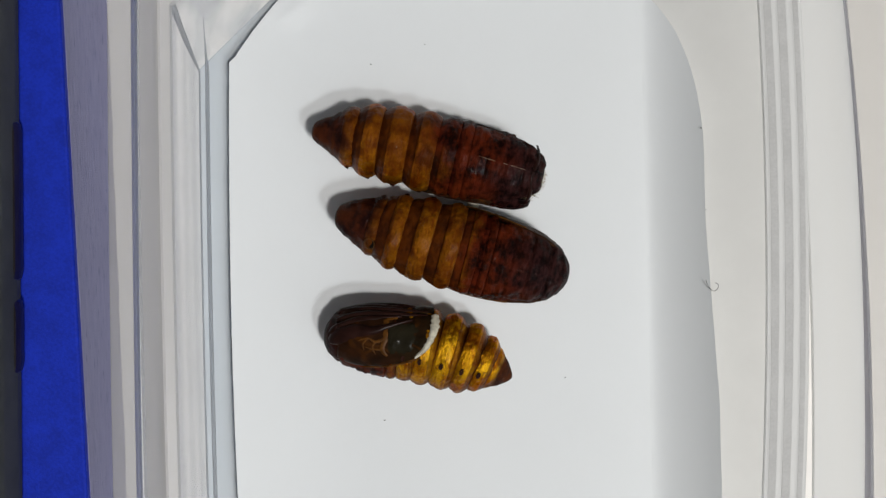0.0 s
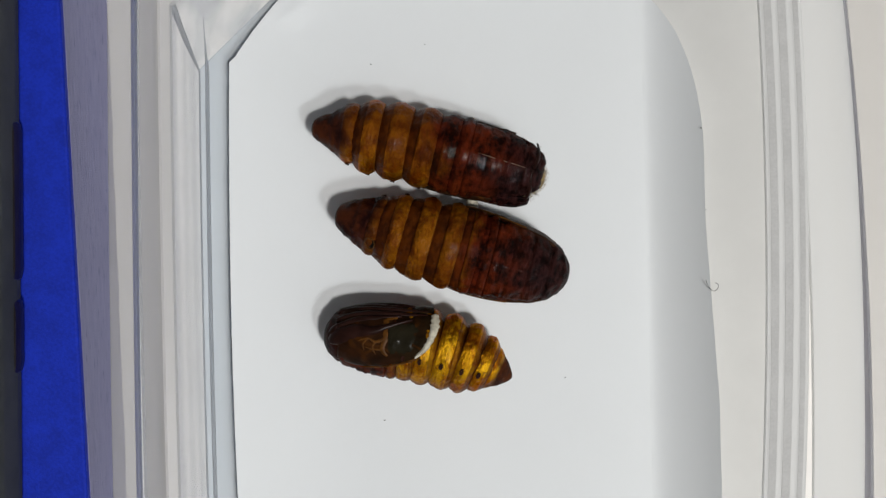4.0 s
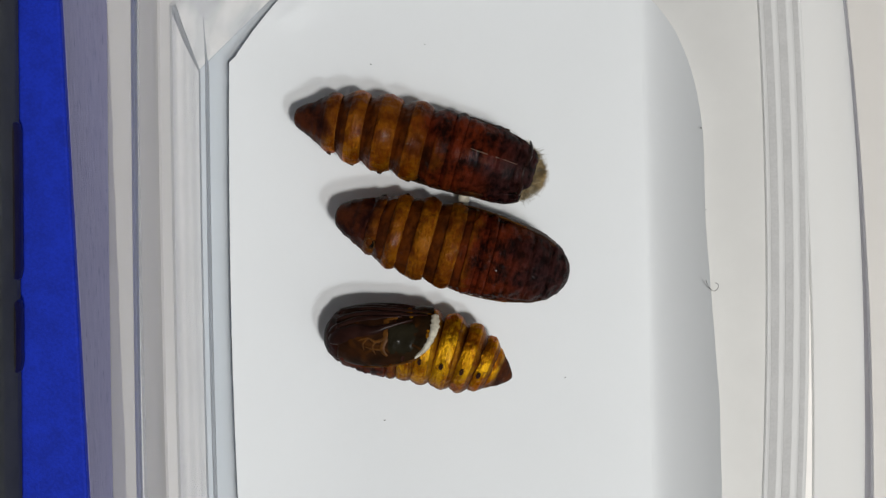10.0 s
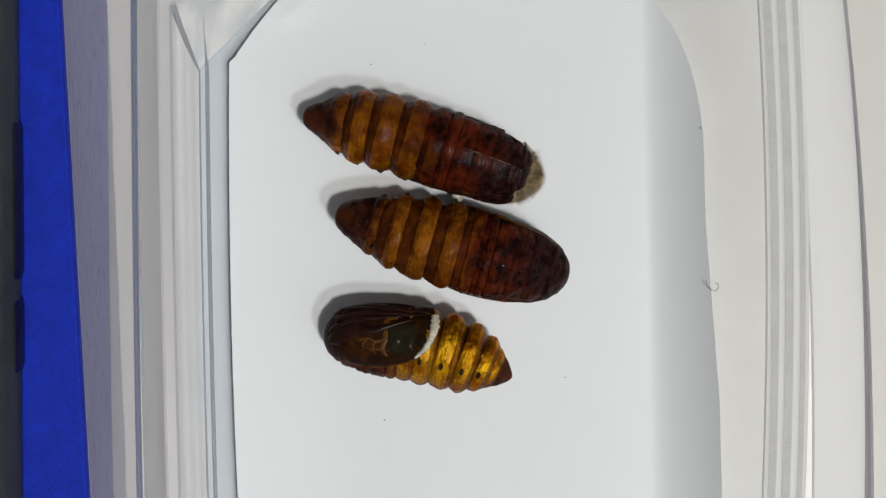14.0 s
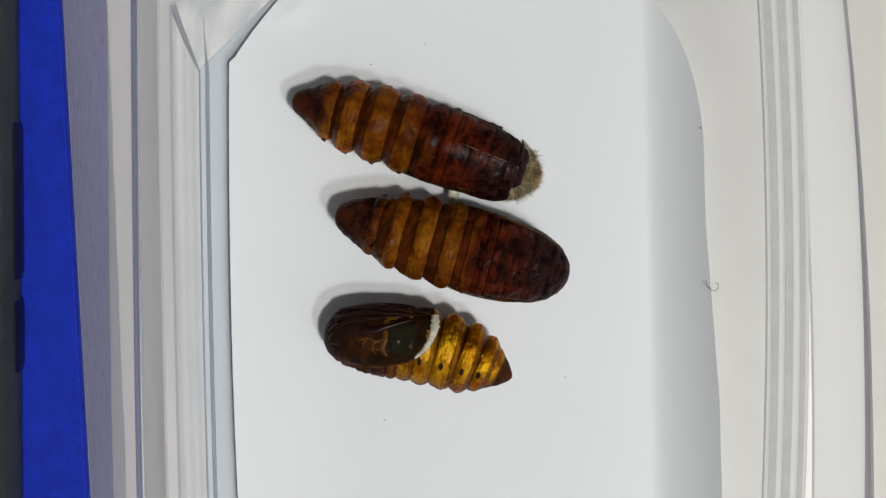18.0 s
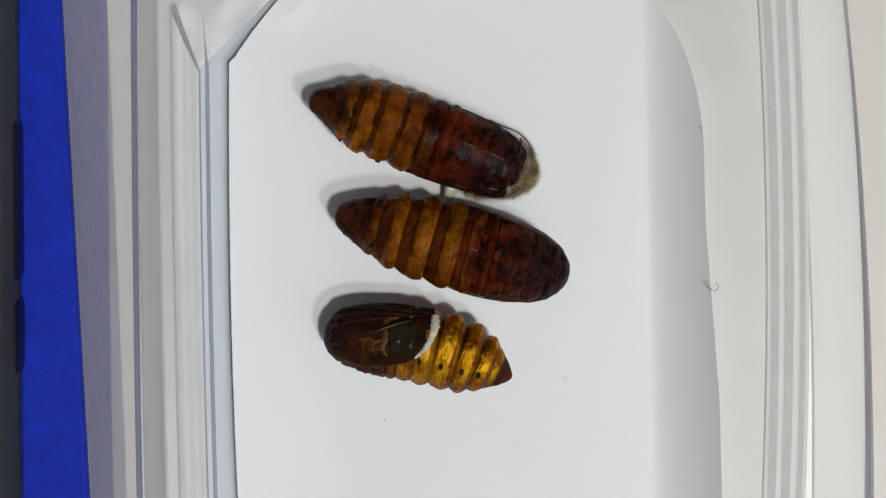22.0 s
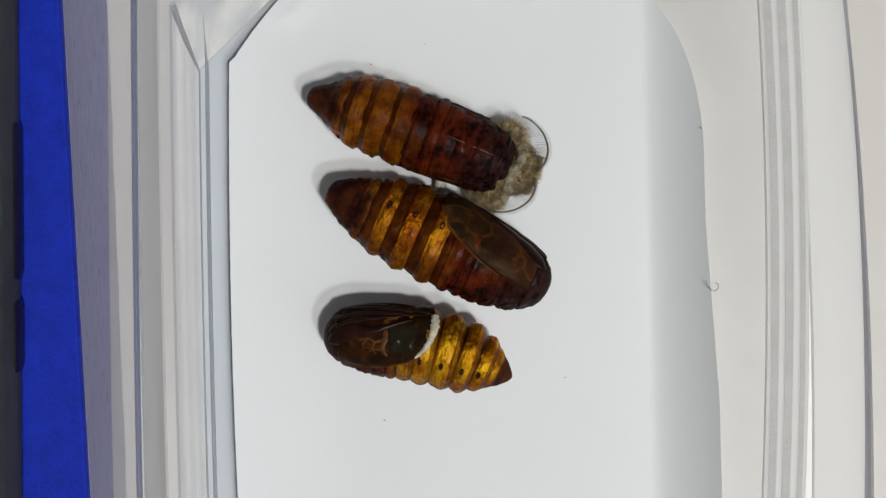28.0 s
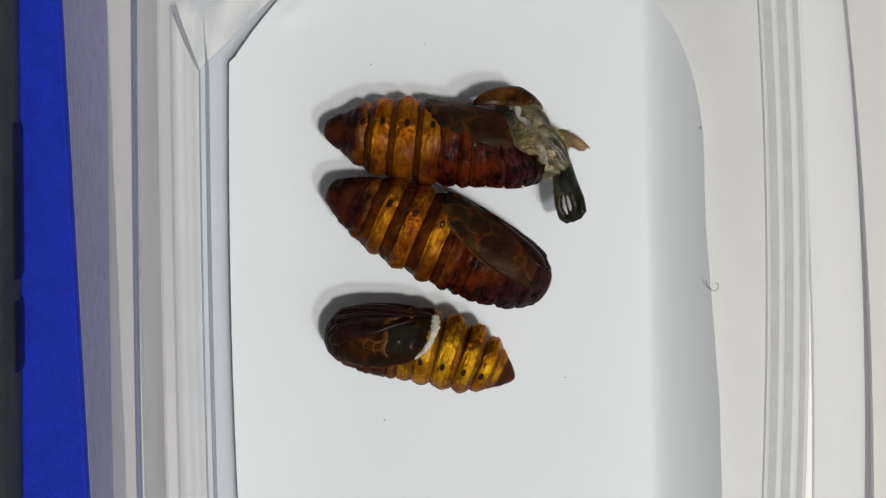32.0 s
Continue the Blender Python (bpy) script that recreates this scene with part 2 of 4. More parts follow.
PIT = plain("black_breathing_hole", (0.022, 0.006, 0.003), 0.5, 0.2, 900, 0.2, Specular_IOR_Level=0.1)
MEMBRANE = plain("white_dry_membrane", (0.52, 0.48, 0.38), 0.7, 0.4, 900, 0.6)
WINDOW = plain("black_wing_window", (0.011, 0.009, 0.005), 0.2, 0.7, 220, 0.25, Specular_IOR_Level=0.1)
FUR = fur_mat("olive_grey_moth_fur", (0.075, 0.048, 0.018), (0.36, 0.25, 0.105))
FUR_PALE = fur_mat("pale_cream_moth_fur", (0.17, 0.125, 0.06), (0.64, 0.53, 0.34))
DOWN = fur_mat("pale_grey_down", (0.070, 0.055, 0.030), (0.34, 0.29, 0.20))
HAIR = plain("dark_olive_bristle", (0.10, 0.080, 0.045), 0.6, 0.3, 900, 0.1)
HORN = plain("olive_feeler", (0.095, 0.075, 0.04), 0.5, 0.3, 900, 0.2)
WING_WET = plain("wet_dark_green_wing", (0.030, 0.031, 0.022), 0.3, 0.9, 300, 0.8, Specular_IOR_Level=0.2)
WING_OLIVE = plain("wet_olive_grey_wing", (0.066, 0.050, 0.024), 0.45, 0.9, 300, 1.0)
WHITE_FOLD = plain("white_wing_fold", (0.36, 0.35, 0.31), 0.6, 0.45, 420, 0.6)
LEG = plain("brown_moth_leg", (0.24, 0.15, 0.065), 0.6, 0.35, 700, 0.5)
LINT = plain("grey_lint", (0.22, 0.21, 0.20), 0.6, 0.3, 900, 0.1)
SPECK = plain("dark_speck", (0.05, 0.045, 0.04), 0.8, 0.3, 900, 0.2)
DROP = plain("clear_droplet", (0.95, 0.97, 1.0), 0.05, 0.02, 300, 0.0, Transmission_Weight=1.0, IOR=1.33)


# ---- mesh helpers (plans in millimetres) ----
def mesh_of(name, verts, faces, material, smooth=True):
    me = bpy.data.meshes.new(name)
    me.from_pydata([Vector(v) * MM for v in verts], [], faces)
    me.materials.append(material)
    if smooth:
        me.polygons.foreach_set("use_smooth", [True] * len(me.polygons))
    bm = bmesh.new()
    bm.from_mesh(me)
    bmesh.ops.recalc_face_normals(bm, faces=bm.faces)
    bm.to_mesh(me)
    bm.free()
    me.update()
    return me


def material_is_clear(data):
    return data.materials[0] in (PLASTIC, FLOOR_PLASTIC, RIM_REFLECTION, LIP, LEDGE, FLANGE, EDGE, GROOVE)


def part(name, data, parent, label=""):
    ob = new(name, data)
    ob.parent = parent
    if material_is_clear(data):
        ob.visible_shadow = False
    return tagged(ob, label)


def thing(name, label, category, at=None, group="", kind=""):
    ob = new(name)
    ob.empty_display_size = 0.01
    if at is not None:
        ob.matrix_world = at
    return tagged(ob, label, category, group, kind)


def lofted(rings, closed_ends=True):
    """Verts and faces of a tube through rings of equally many points."""
    n = len(rings[0])
    verts = [p for r in rings for p in r]
    faces = []
    for i in range(len(rings) - 1):
        for j in range(n):
            k = (j + 1) % n
            faces.append((i * n + j, i * n + k, (i + 1) * n + k, (i + 1) * n + j))
    if closed_ends:
        for i in (0, len(rings) - 1):
            c = Vector((0, 0, 0))
            for p in rings[i]:
                c += Vector(p)
            verts.append(tuple(c / n))
            for j in range(n):
                faces.append((i * n + j, i * n + (j + 1) % n, len(verts) - 1))
    return verts, faces


def tube(points, radii, n=8, flat=1.0, up=(0, 0, 1)):
    """A tapering tube along points; flat squeezes it along up."""
    rings = []
    pts = [Vector(p) for p in points]
    for i, p in enumerate(pts):
        d = (pts[min(i + 1, len(pts) - 1)] - pts[max(i - 1, 0)]).normalized()
        u = Vector(up)
        s = d.cross(u)
        s = s.normalized() if s.length > 1e-4 else Vector((1, 0, 0))
        w = s.cross(d).normalized()
        rings.append([tuple(p + s * radii[i] * math.cos(a) + w * radii[i] * flat * math.sin(a)) for a in [2 * math.pi * k / n for k in range(n)]])
    return lofted(rings)


def joined(pieces):
    verts, faces = [], []
    for v, f in pieces:
        o = len(verts)
        verts += v
        faces += [tuple(i + o for i in q) for q in f]
    return verts, faces


def spline(points, steps=6):
    """Smooth points through a few given ones."""
    pts = [Vector(p) for p in points]
    out = []
    for i in range(len(pts) - 1):
        a, b, c, d = pts[max(i - 1, 0)], pts[i], pts[i + 1], pts[min(i + 2, len(pts) - 1)]
        for k in range(steps):
            t = k / steps
            out.append(0.5 * (2 * b + (c - a) * t + (2 * a - 5 * b + 4 * c - d) * t * t + (3 * b - a - 3 * c + d) * t ** 3))
    out.append(pts[-1])
    return out


def box_mesh(name, x0, x1, y0, y1, z0, z1, material, bevel=0.0):
    bm = bmesh.new()
    bmesh.ops.create_cube(bm, size=1)
    for v in bm.verts:
        v.co = Vector(((x0 + x1) / 2 + v.co.x * (x1 - x0), (y0 + y1) / 2 + v.co.y * (y1 - y0), (z0 + z1) / 2 + v.co.z * (z1 - z0))) * MM
    if bevel:
        bmesh.ops.bevel(bm, geom=bm.edges[:], offset=bevel * MM, segments=3, profile=0.6, affect="EDGES")
    me = bpy.data.meshes.new(name)
    bm.to_mesh(me)
    bm.free()
    me.materials.append(material)
    return me


# ---- the room and the table ----
def structure(name, data, label):
    return tagged(new(name, data), label, name.split("_")[0], "", "structure")


structure("floor", box_mesh("floor", -2000, 2000, -2000, 2000, -850, -750, FLOOR_WOOD), "brown wooden room floor below the table")
structure("ceiling", box_mesh("ceiling", -2000, 2000, -2000, 2000, 2400, 2500, CEILING_PAINT), "white painted ceiling of the room")
for nm, b in (("wall_north", (-2000, 2000, 2000, 2100)), ("wall_south", (-2000, 2000, -2100, -2000)),
              ("wall_east", (2000, 2100, -2000, 2000)), ("wall_west", (-2100, -2000, -2000, 2000))):
    structure(nm, box_mesh(nm, *b, -750, 2400, WALL_PAINT), "grey painted room wall")

table = thing("table", "pale beige table top under the plastic box", "table")
part("tabletop", box_mesh("tabletop", -500, 700, -500, 400, -25, 0, TABLE, 2), table)
for lx, ly in ((-470, -470), (670, -470), (-470, 370), (670, 370)):
    part("leg", box_mesh("leg", lx - 25, lx + 25, ly - 25, ly + 25, -750, -25, TABLE, 2), table)


# ---- the clear hinged box ----
def outline(x0, x1, y0, y1, cut, bow, side=26):
    """A rectangle with cut corners and slightly bowed long sides, counter-clockwise."""
    pts = []
    ym, hy = (y0 + y1) / 2, (y1 - y0) / 2
    cx, cy = cut * 1.05, cut

    def run(ax, ay, bx, by, n):
        for k in range(n):
            t = k / n
            pts.append((ax + (bx - ax) * t, ay + (by - ay) * t))

    run(x1, y0 + cy, x1, y1 - cy, side)
    run(x1, y1 - cy, x1 - cx, y1, 5)
    run(x1 - cx, y1, x0 + cx, y1, 8)
    run(x0 + cx, y1, x0, y1 - cy, 5)
    run(x0, y1 - cy, x0, y0 + cy, side)
    run(x0, y0 + cy, x0 + cx, y0, 5)
    run(x0 + cx, y0, x1 - cx, y0, 8)
    run(x1 - cx, y0, x1, y0 + cy, 5)
    xm = (x0 + x1) / 2
    return [(x + math.copysign(bow * (1 - ((y - ym) / hy) ** 2), x - xm), y) for x, y in pts]


def ring_at(grow, z, cut, bow=0.7):
    return [(x, y, z) for x, y in outline(-38.9 - grow, 40.2 + grow, -86 - grow, 47.5 + grow, cut, bow)]


def wall_shell(name, steps, material):
    """A band of the tray's wall: steps of (grow, height, corner cut) up its inside and down its outside."""
    rings = [ring_at(*s) for s in steps]
    rings.append(rings[0])
    v, f = lofted(rings, closed_ends=False)
    # the hinge side has a wall of its own
    f = [q for q in f if max(v[k][0] for k in q) < 27]
    return mesh_of(name, v, f, material, smooth=False)


tilt = pose(0, 0, 0, 0, 0, 1.4)
tray = thing("plastic_box", "clear plastic hinged box, open, lined with white card", "box", tilt)
v, f = lofted([ring_at(0.3, 0.05, 17.3), ring_at(0.3, 0.65, 17.3), ring_at(-3.0, 0.65, 17.3)])
part("floor_panel", mesh_of("floor_panel", v, f, FLOOR_PLASTIC, False), tray)
def fold_line(grow, wide, out, tail):
    """A thin fold along one long side of the floor; at the corner it runs on up the wall, out sideways, and widens to tail."""
    pts, radii = [], []
    for k in range(31):
        y = -72 + 102.2 * k / 30
        pts.append((-38.9 - grow - 0.7 * (1 - ((y + 19.2) / 67) ** 2), y, 1.1))
        radii.append(wide)
    for q in (0.05, 0.2, 0.4, 0.6, 0.8, 1.0):
        pts.append((-39.2 - grow - out * q * (1.5 - 0.5 * q), 30.2 + 8.6 * q, 1.1 + 9.9 * q * out / 1.7))
        radii.append(wide + (tail - wide) * q * (2 - q))
    return tube(pts, radii, 8, 0.5)


for grow, w, out, tail in ((-1.15, 0.34, 0.2, 0.08), (0.1, 0.15, 1.7, 0.5)):
    part("foot_rib", mesh_of("foot_rib", *fold_line(grow, w, out, tail), EDGE), tray, "thin grey fold along the floor")
part("lower_wall", wall_shell("lower_wall", [(0.2, 0.9, 17.3), (0.9, 4.5, 15.0), (2.0, 11.0, 11.0), (2.5, 11.0, 11.0), (1.4, 4.4, 15.0), (0.7, 0.7, 17.3)], PLASTIC), tray)
part("ledge", wall_shell("ledge", [(2.0, 11.0, 11.0), (2.3, 11.4, 10.8), (3.7, 11.7, 10.2), (4.1, 12.2, 10.0), (4.5, 12.0, 10.0), (3.9, 11.2, 10.2), (2.4, 10.8, 11.0)], LEDGE), tray, "narrow step half way up the wall")
part("upper_wall", wall_shell("upper_wall", [(4.0, 12.1, 10.0), (4.55, 20.4, 8.4), (5.0, 20.4, 8.4), (4.45, 12.0, 10.0)], LEDGE), tray)
part("rim", wall_shell("rim", [(4.55, 20.3, 8.4), (4.6, 21.4, 8.4), (4.9, 21.9, 8.4), (5.2, 21.6, 8.4), (5.2, 20.2, 8.4)], PLASTIC), tray, "rounded clear rim")


def strip(name, x0, x1, z0, z1, material, y0=-85, y1=60, bow=0.00068, n=40, slope=-0.014, rise=0.0):
    """A long strip beside the rim that follows its bow; rise: how much higher its far edge lies."""
    rings = []
    for k in range(n + 1):
        y = y0 + (y1 - y0) * k / n
        b = -bow * y * y - slope * y
        e = min(0.12, (x1 - x0) * 0.2, (z1 - z0) * 0.4)
        rings.append([(x0 + b, y, z0), (x1 + b, y, z0 + rise), (x1 + b, y, z1 - e + rise), (x1 - e + b, y, z1 + rise), (x0 + e + b, y, z1), (x0 + b, y, z1 - e)])
    v, f = lofted(rings)
    return mesh_of(name, v, f, material, smooth=False)


# the book's reflection in the rim, put in as a blue-grey strip
part("rim_line", strip("rim_line", -45.0, -44.5, 20.6, 22.0, RIM_REFLECTION, bow=-0.00012, slope=-0.012), tray, "blue-grey strip for the book's reflection along the rim")
part("rim_flange", strip("rim_flange", -48.8, -45.2, 20.3, 20.9, LEDGE, bow=-0.00012, slope=-0.012), tray, "thin pale lip outside the rim")
# cream strip put in for the highlight on the step's edge
part("ledge_line", strip("ledge_line", -44.0, -43.85, 11.9, 12.4, MILKY, bow=-0.00012, slope=-0.012), tray, "thin cream strip for the highlight along the step")
part("hinge_wall", strip("hinge_wall", 34.0, 56.0, 0.2, 1.0, MILKY, bow=0.0003, slope=-0.006, rise=6.0), tray, "milky white wall under the hinge")
part("hinge_flange", strip("hinge_flange", 47.2, 53.4, 20.4, 21.2, FLANGE), tray, "milky white hinge strip along the rim")
part("lid_flange", strip("lid_flange", 53.5, 61.0, 20.2, 21.0, FLANGE, bow=0.00072, slope=0.018), tray, "milky white edge of the folded-back lid")
for gx, gw in ((47.75, 1.3), (49.75, 1.4), (52.0, 0.95)):
    part("hinge_groove", strip("hinge_groove", gx, gx + gw, 20.6, 21.23, GROOVE), tray, "grey frosted hinge line")
part("lid_lip", strip("lid_lip", 61.2, 61.75, 18.5, 21.1, LIP, bow=0.00073, slope=0.0325), tray, "clear lip of the folded-back lid")
part("lid_panel", strip("lid_panel", 61.9, 92, 10.0, 10.8, LEDGE, bow=0.00073, slope=0.0325), tray, "clear panel of the folded-back lid")


# ---- the white card in the box ----
def card():
    nx, ny, bend = 90, 130, 60
    flat_end = 33.3
    y0, y1 = -82.0, 44.5
    verts = []

    def lie(s, y):
        """Where the card lies s millimetres along from the middle."""
        if s < flat_end:
            lift = 3.5 * max(0.0, (-s - 14) / 22) ** 2
            # made-up soft dents; their shading stands for the glare by the cut corner
            for dx, dy, deep in ((-24.2, 38.6, 0.42), (-21.6, 36.6, -0.25), (-22.0, 40.5, 0.3)):
                lift += deep * math.exp(-((s - dx) ** 2 + (y - dy) ** 2) / 2.6)
            return s, 2.0 + lift + 0.05 * math.sin(y * 0.11 + s * 0.06)
        # a soft crease, then a slope that steepens slowly
        u = s - flat_end
        x, z, k = flat_end, 2.0, 24
        for i in range(k):
            v = u * (i + 0.5) / k
            q = math.radians(26 * (1 - math.exp(-v / 1.5)) + 2.0 * v)
            x += u / k * math.cos(q)
            z += u / k * math.sin(q)
        return x, z

    for j in range(ny + 1):
        y = y0 + (y1 - y0) * j / ny
        left = -35.9 + 0.6 * ((y + 10) / 40) ** 2 * (1 if y < 30 else 1) - 0.35
        left = min(left, -34.6) + 1.6
        if y > 31.5:
            left = -33.3 + (y - 31.5) * 0.62 + 0.012 * (y - 31.5) ** 2
        right = flat_end + 10.2 + 1.8 * max(0.0, min(1.0, (3 - y) / 28))
        if y > 14:
            q = (y - 14) / 31
            right -= 19.0 * (1 - math.sqrt(max(0, 1 - min(q, 0.99) ** 2)))
        right += 0.12 * noise.noise((0, y * 0.6, 3))
        left += 0.35 + 0.07 * noise.noise((5, y * 0.8, 1))
        for i in range(nx + 1):
            s = left + (flat_end - left) * i / bend if i <= bend else flat_end + (right - flat_end) * (i - bend) / (nx - bend)
            x, z = lie(s, y)
            verts.append((x, y, z))

    def sheet(name, i0, i1):
        """The columns i0 to i1 as a sheet with thickness; the cut edges have corners of their own, so that they shade crisply."""
        w = i1 - i0 + 1
        top = [verts[j * (nx + 1) + i] for j in range(ny + 1) for i in range(i0, i1 + 1)]
        n = len(top)
        vs = top + [(x, y, z - 0.16) for x, y, z in top]
        fs = []
        for j in range(ny):
            for i in range(w - 1):
                a = j * w + i
                fs += [(a, a + 1, a + 1 + w, a + w), (a + n, a + w + n, a + 1 + w + n, a + 1 + n)]
        rim = [(j * w + i, j * w + i + w) for j in range(ny) for i in (0, w - 1)] + [(j * w + i, j * w + i + 1) for i in range(w - 1) for j in (0, ny)]
        for a, b in rim:
            o = len(vs)
            vs += [vs[k] for k in (a, b, b + n, a + n)]
            fs.append((o, o + 1, o + 2, o + 3))
        return mesh_of(name, vs, fs, PAPER)

    return sheet("flat_panel", 0, bend), sheet("curled_edge", bend, nx)


liner = thing("paper_liner", "white card liner curling up one wall of the box", "paper", tilt)
panel, curl = card()
part("flat_panel", panel, liner)
part("curled_edge", curl, liner, "creased edge of the card bent up the wall")

# ---- the blue book beside the box ----
def slab(name, x0, x1, low, high, material, y0=-75, y1=85, n=40, wear=0.0):
    """A slab whose under and upper faces climb along y; low and high: heights at both ends."""
    rings = []
    for k in range(n + 1):
        t = k / n
        y = y0 + (y1 - y0) * t
        a, b = low[0] + (low[1] - low[0]) * t, high[0] + (high[1] - high[0]) * t
        w = wear * noise.noise((0, y * 0.35, 2))
        e = min(0.5, (b - a) * 0.25)
        rings.append([(x0, y, a), (x1 + w, y, a), (x1 + w * 0.5, y, b - e), (x1 - e * 0.4, y, b - e * 0.3), (x1 - e, y, b), (x0, y, b)])
    v, f = lofted(rings)
    return mesh_of(name, v, f, material, False)


book = thing("book", "blue cloth book with lilac page edges beside the box", "book", pose(-0.05333, -0.012, 0, 0, 0, 2.26))
part("back_cover", slab("back_cover", -16, -1.0, (0, 0), (0.5, 0.5), BLUE), book)
part("page_block", slab("page_block", -16, 0, (0.5, 0.5), (15.9, 23.7), LILAC, wear=0.25), book, "rough lilac page edges")
part("cover", slab("cover", -16, 0.05, (15.9, 23.7), (17.3, 25.1), BLUE, -75.4, 85.4), book, "bright blue cloth cover")

case = thing("dark_case", "dark grey soft case lying on the book", "case", pose(-0.0652, -0.01, 0.0212, 2.8, 0, -0.6))
part("shell", box_mesh("shell", -60, 4.6, -90, 90, 0.0, 12, DARK_CASE, 3.5), case)
for sy0, sy1 in ((5.0, 29.0), (-8.3, 3.7)):
    part("strap", box_mesh("strap", -2.0, 4.95, sy0, sy1, 0.6, 5.6, BLACK_STRAP, 2.2), case, "glossy black strap loop")


# ---- the pupae ----
BODY = ((-26.4, 0.25), (-26.0, 0.9), (-25.0, 1.85), (-23.6, 2.95), (-22.3, 3.85), (-20.8, 4.75), (-19.2, 5.45), (-17.4, 5.95), (-15.6, 6.25), (-13.0, 6.40),
        (-10.0, 6.42), (-7.0, 6.32), (-4.0, 6.20), (-1.0, 6.05), (2.0, 5.80), (5.0, 5.20), (7.5, 4.25), (9.0, 3.1), (9.8, 1.9), (10.2, 0.6))
TILT_Z = 1.08


BLUNT = ((-26.4, 0.55), (-26.1, 1.3), (-25.2, 2.05)) + tuple((x, r * (0.925 if x < -12 else 0.95 if x < -5 else 0.985)) for x, r in BODY[3:15]) + ((5.0, 5.72), (7.0, 5.36), (8.6, 4.75), (9.4, 4.1), (9.8, 3.5), (10.2, 3.0))
STOUT = ((-26.4, 0.6), (-26.1, 1.45), (-25.3, 2.15), (-23.8, 2.92), (-22.3, 3.55), (-20.8, 4.12), (-19.2, 4.78), (-17.4, 5.32), (-15.6, 5.70), (-13.0, 6.00),
         (-10.0, 6.18), (-7.0, 6.22), (-4.0, 6.15), (-1.0, 6.00), (2.0, 5.75), (5.0, 5.12), (7.5, 4.2), (9.0, 3.05), (9.8, 1.85), (10.2, 0.6))
shape = [BODY]


def girth(x):
    body = shape[0]
    for (xa, ra), (xb, rb) in zip(body, body[1:]):
        if x <= xb:
            t = max(0.0, (x - xa) / (xb - xa))
            return ra + (rb - ra) * t
    return body[-1][1]


def on_body(x, deg, lift=0.0, factor=1.0):
    r = girth(x) * factor + lift
    a = math.radians(deg)
    return (x, r * math.sin(a), TILT_Z * r * math.cos(a))


def ring_mesh(name, prof, material, seed, rough=0.10, back=None, n=112, slide=None, along=None, folds=0.0):
    """A turned piece: prof of (x, radius); rough: wrinkles; back(x, degrees) adds to the radius."""
    rings = []
    for x, r in prof:
        ring = []
        for k in range(n):
            a = 2 * math.pi * k / n
            deg = math.degrees(a)
            deg = deg - 360 if deg > 180 else deg
            sa, ca = math.sin(a), math.cos(a)
            p = Vector((x, r * sa, r * ca)) + Vector((seed * 7.1, seed * 3.3, 0))
            d = rough * noise.noise(p * 0.42) + rough * 0.8 * noise.noise(p * 0.95) + folds * (0.3 - abs(noise.noise((p.x * 1.5, p.y * 0.6, p.z * 0.6)))) + folds * 0.6 * noise.noise((p.x * 0.7, p.y * 1.9, p.z * 1.9))
            rr = max(0.05, r + d * min(1, r / 3) + (back(x, deg) if back else 0.0))
            ring.append((slide(x, abs(deg)) if slide else x, rr * sa, TILT_Z * rr * ca))
        rings.append(ring)
    v, f = lofted(rings)
    me = mesh_of(name, v, f, material)
    tag = me.attributes.new("ring", "FLOAT", "POINT")
    vals = [q for q in (along or [0.6] * len(prof)) for _ in range(n)]
    tag.data.foreach_set("value", vals + [0.6] * (len(me.vertices) - len(vals)))
    return me


BARREL = ((0.0, 0.895), (0.08, 0.936), (0.18, 0.975), (0.28, 1.004), (0.38, 1.024), (0.48, 1.034), (0.58, 1.033), (0.68, 1.022), (0.78, 1.004), (0.86, 0.986), (0.92, 0.968), (0.965, 0.951), (0.99, 0.938), (1.0, 0.92), (0.985, 0.87))
STEPPED = ((0.0, 0.915), (0.10, 0.942), (0.20, 0.958), (0.30, 0.966), (0.37, 0.976), (0.42, 0.994), (0.50, 1.016), (0.58, 1.030), (0.68, 1.036), (0.78, 1.029), (0.86, 1.012), (0.92, 0.994), (0.965, 0.976), (0.99, 0.958), (1.0, 0.935), (0.985, 0.88))


def segment(xa, xb, material, seed, tuck, bulge=1.0):
    """A ring of the hind body: tucked under its neighbour towards the tail, a smooth belt, then a wrinkled plate with a crisp edge."""
    prof, along = [], []
    if tuck:
        prof += [(xa - d, girth(xa - d) * k) for d, k in ((2.0, 0.80), (1.2, 0.84), (0.5, 0.875))]
        along += [0.02] * 3
    steps = STEPPED if shape[0] is STOUT else BARREL
    for (ta, ka), (tb, kb) in zip(steps, steps[1:]):
        for h in (0.0, 0.5):
            t, k = ta + (tb - ta) * h, ka + (kb - ka) * h
            x = xa + (xb - xa) * t
            # each ring is a barrel: it tapers less than the body does
            g = girth(x) * 0.5 + girth(xa + (xb - xa) * 0.55) * 0.5
            prof.append((x, g * (1 + (k - 1) * bulge)))
            along.append(t)
    prof.append((xb - 0.1, girth(xb) * 0.84))
    along.append(1.0)
    return ring_mesh("abdominal_segment", prof, material, seed, 0.19, along=along, folds=0.17)


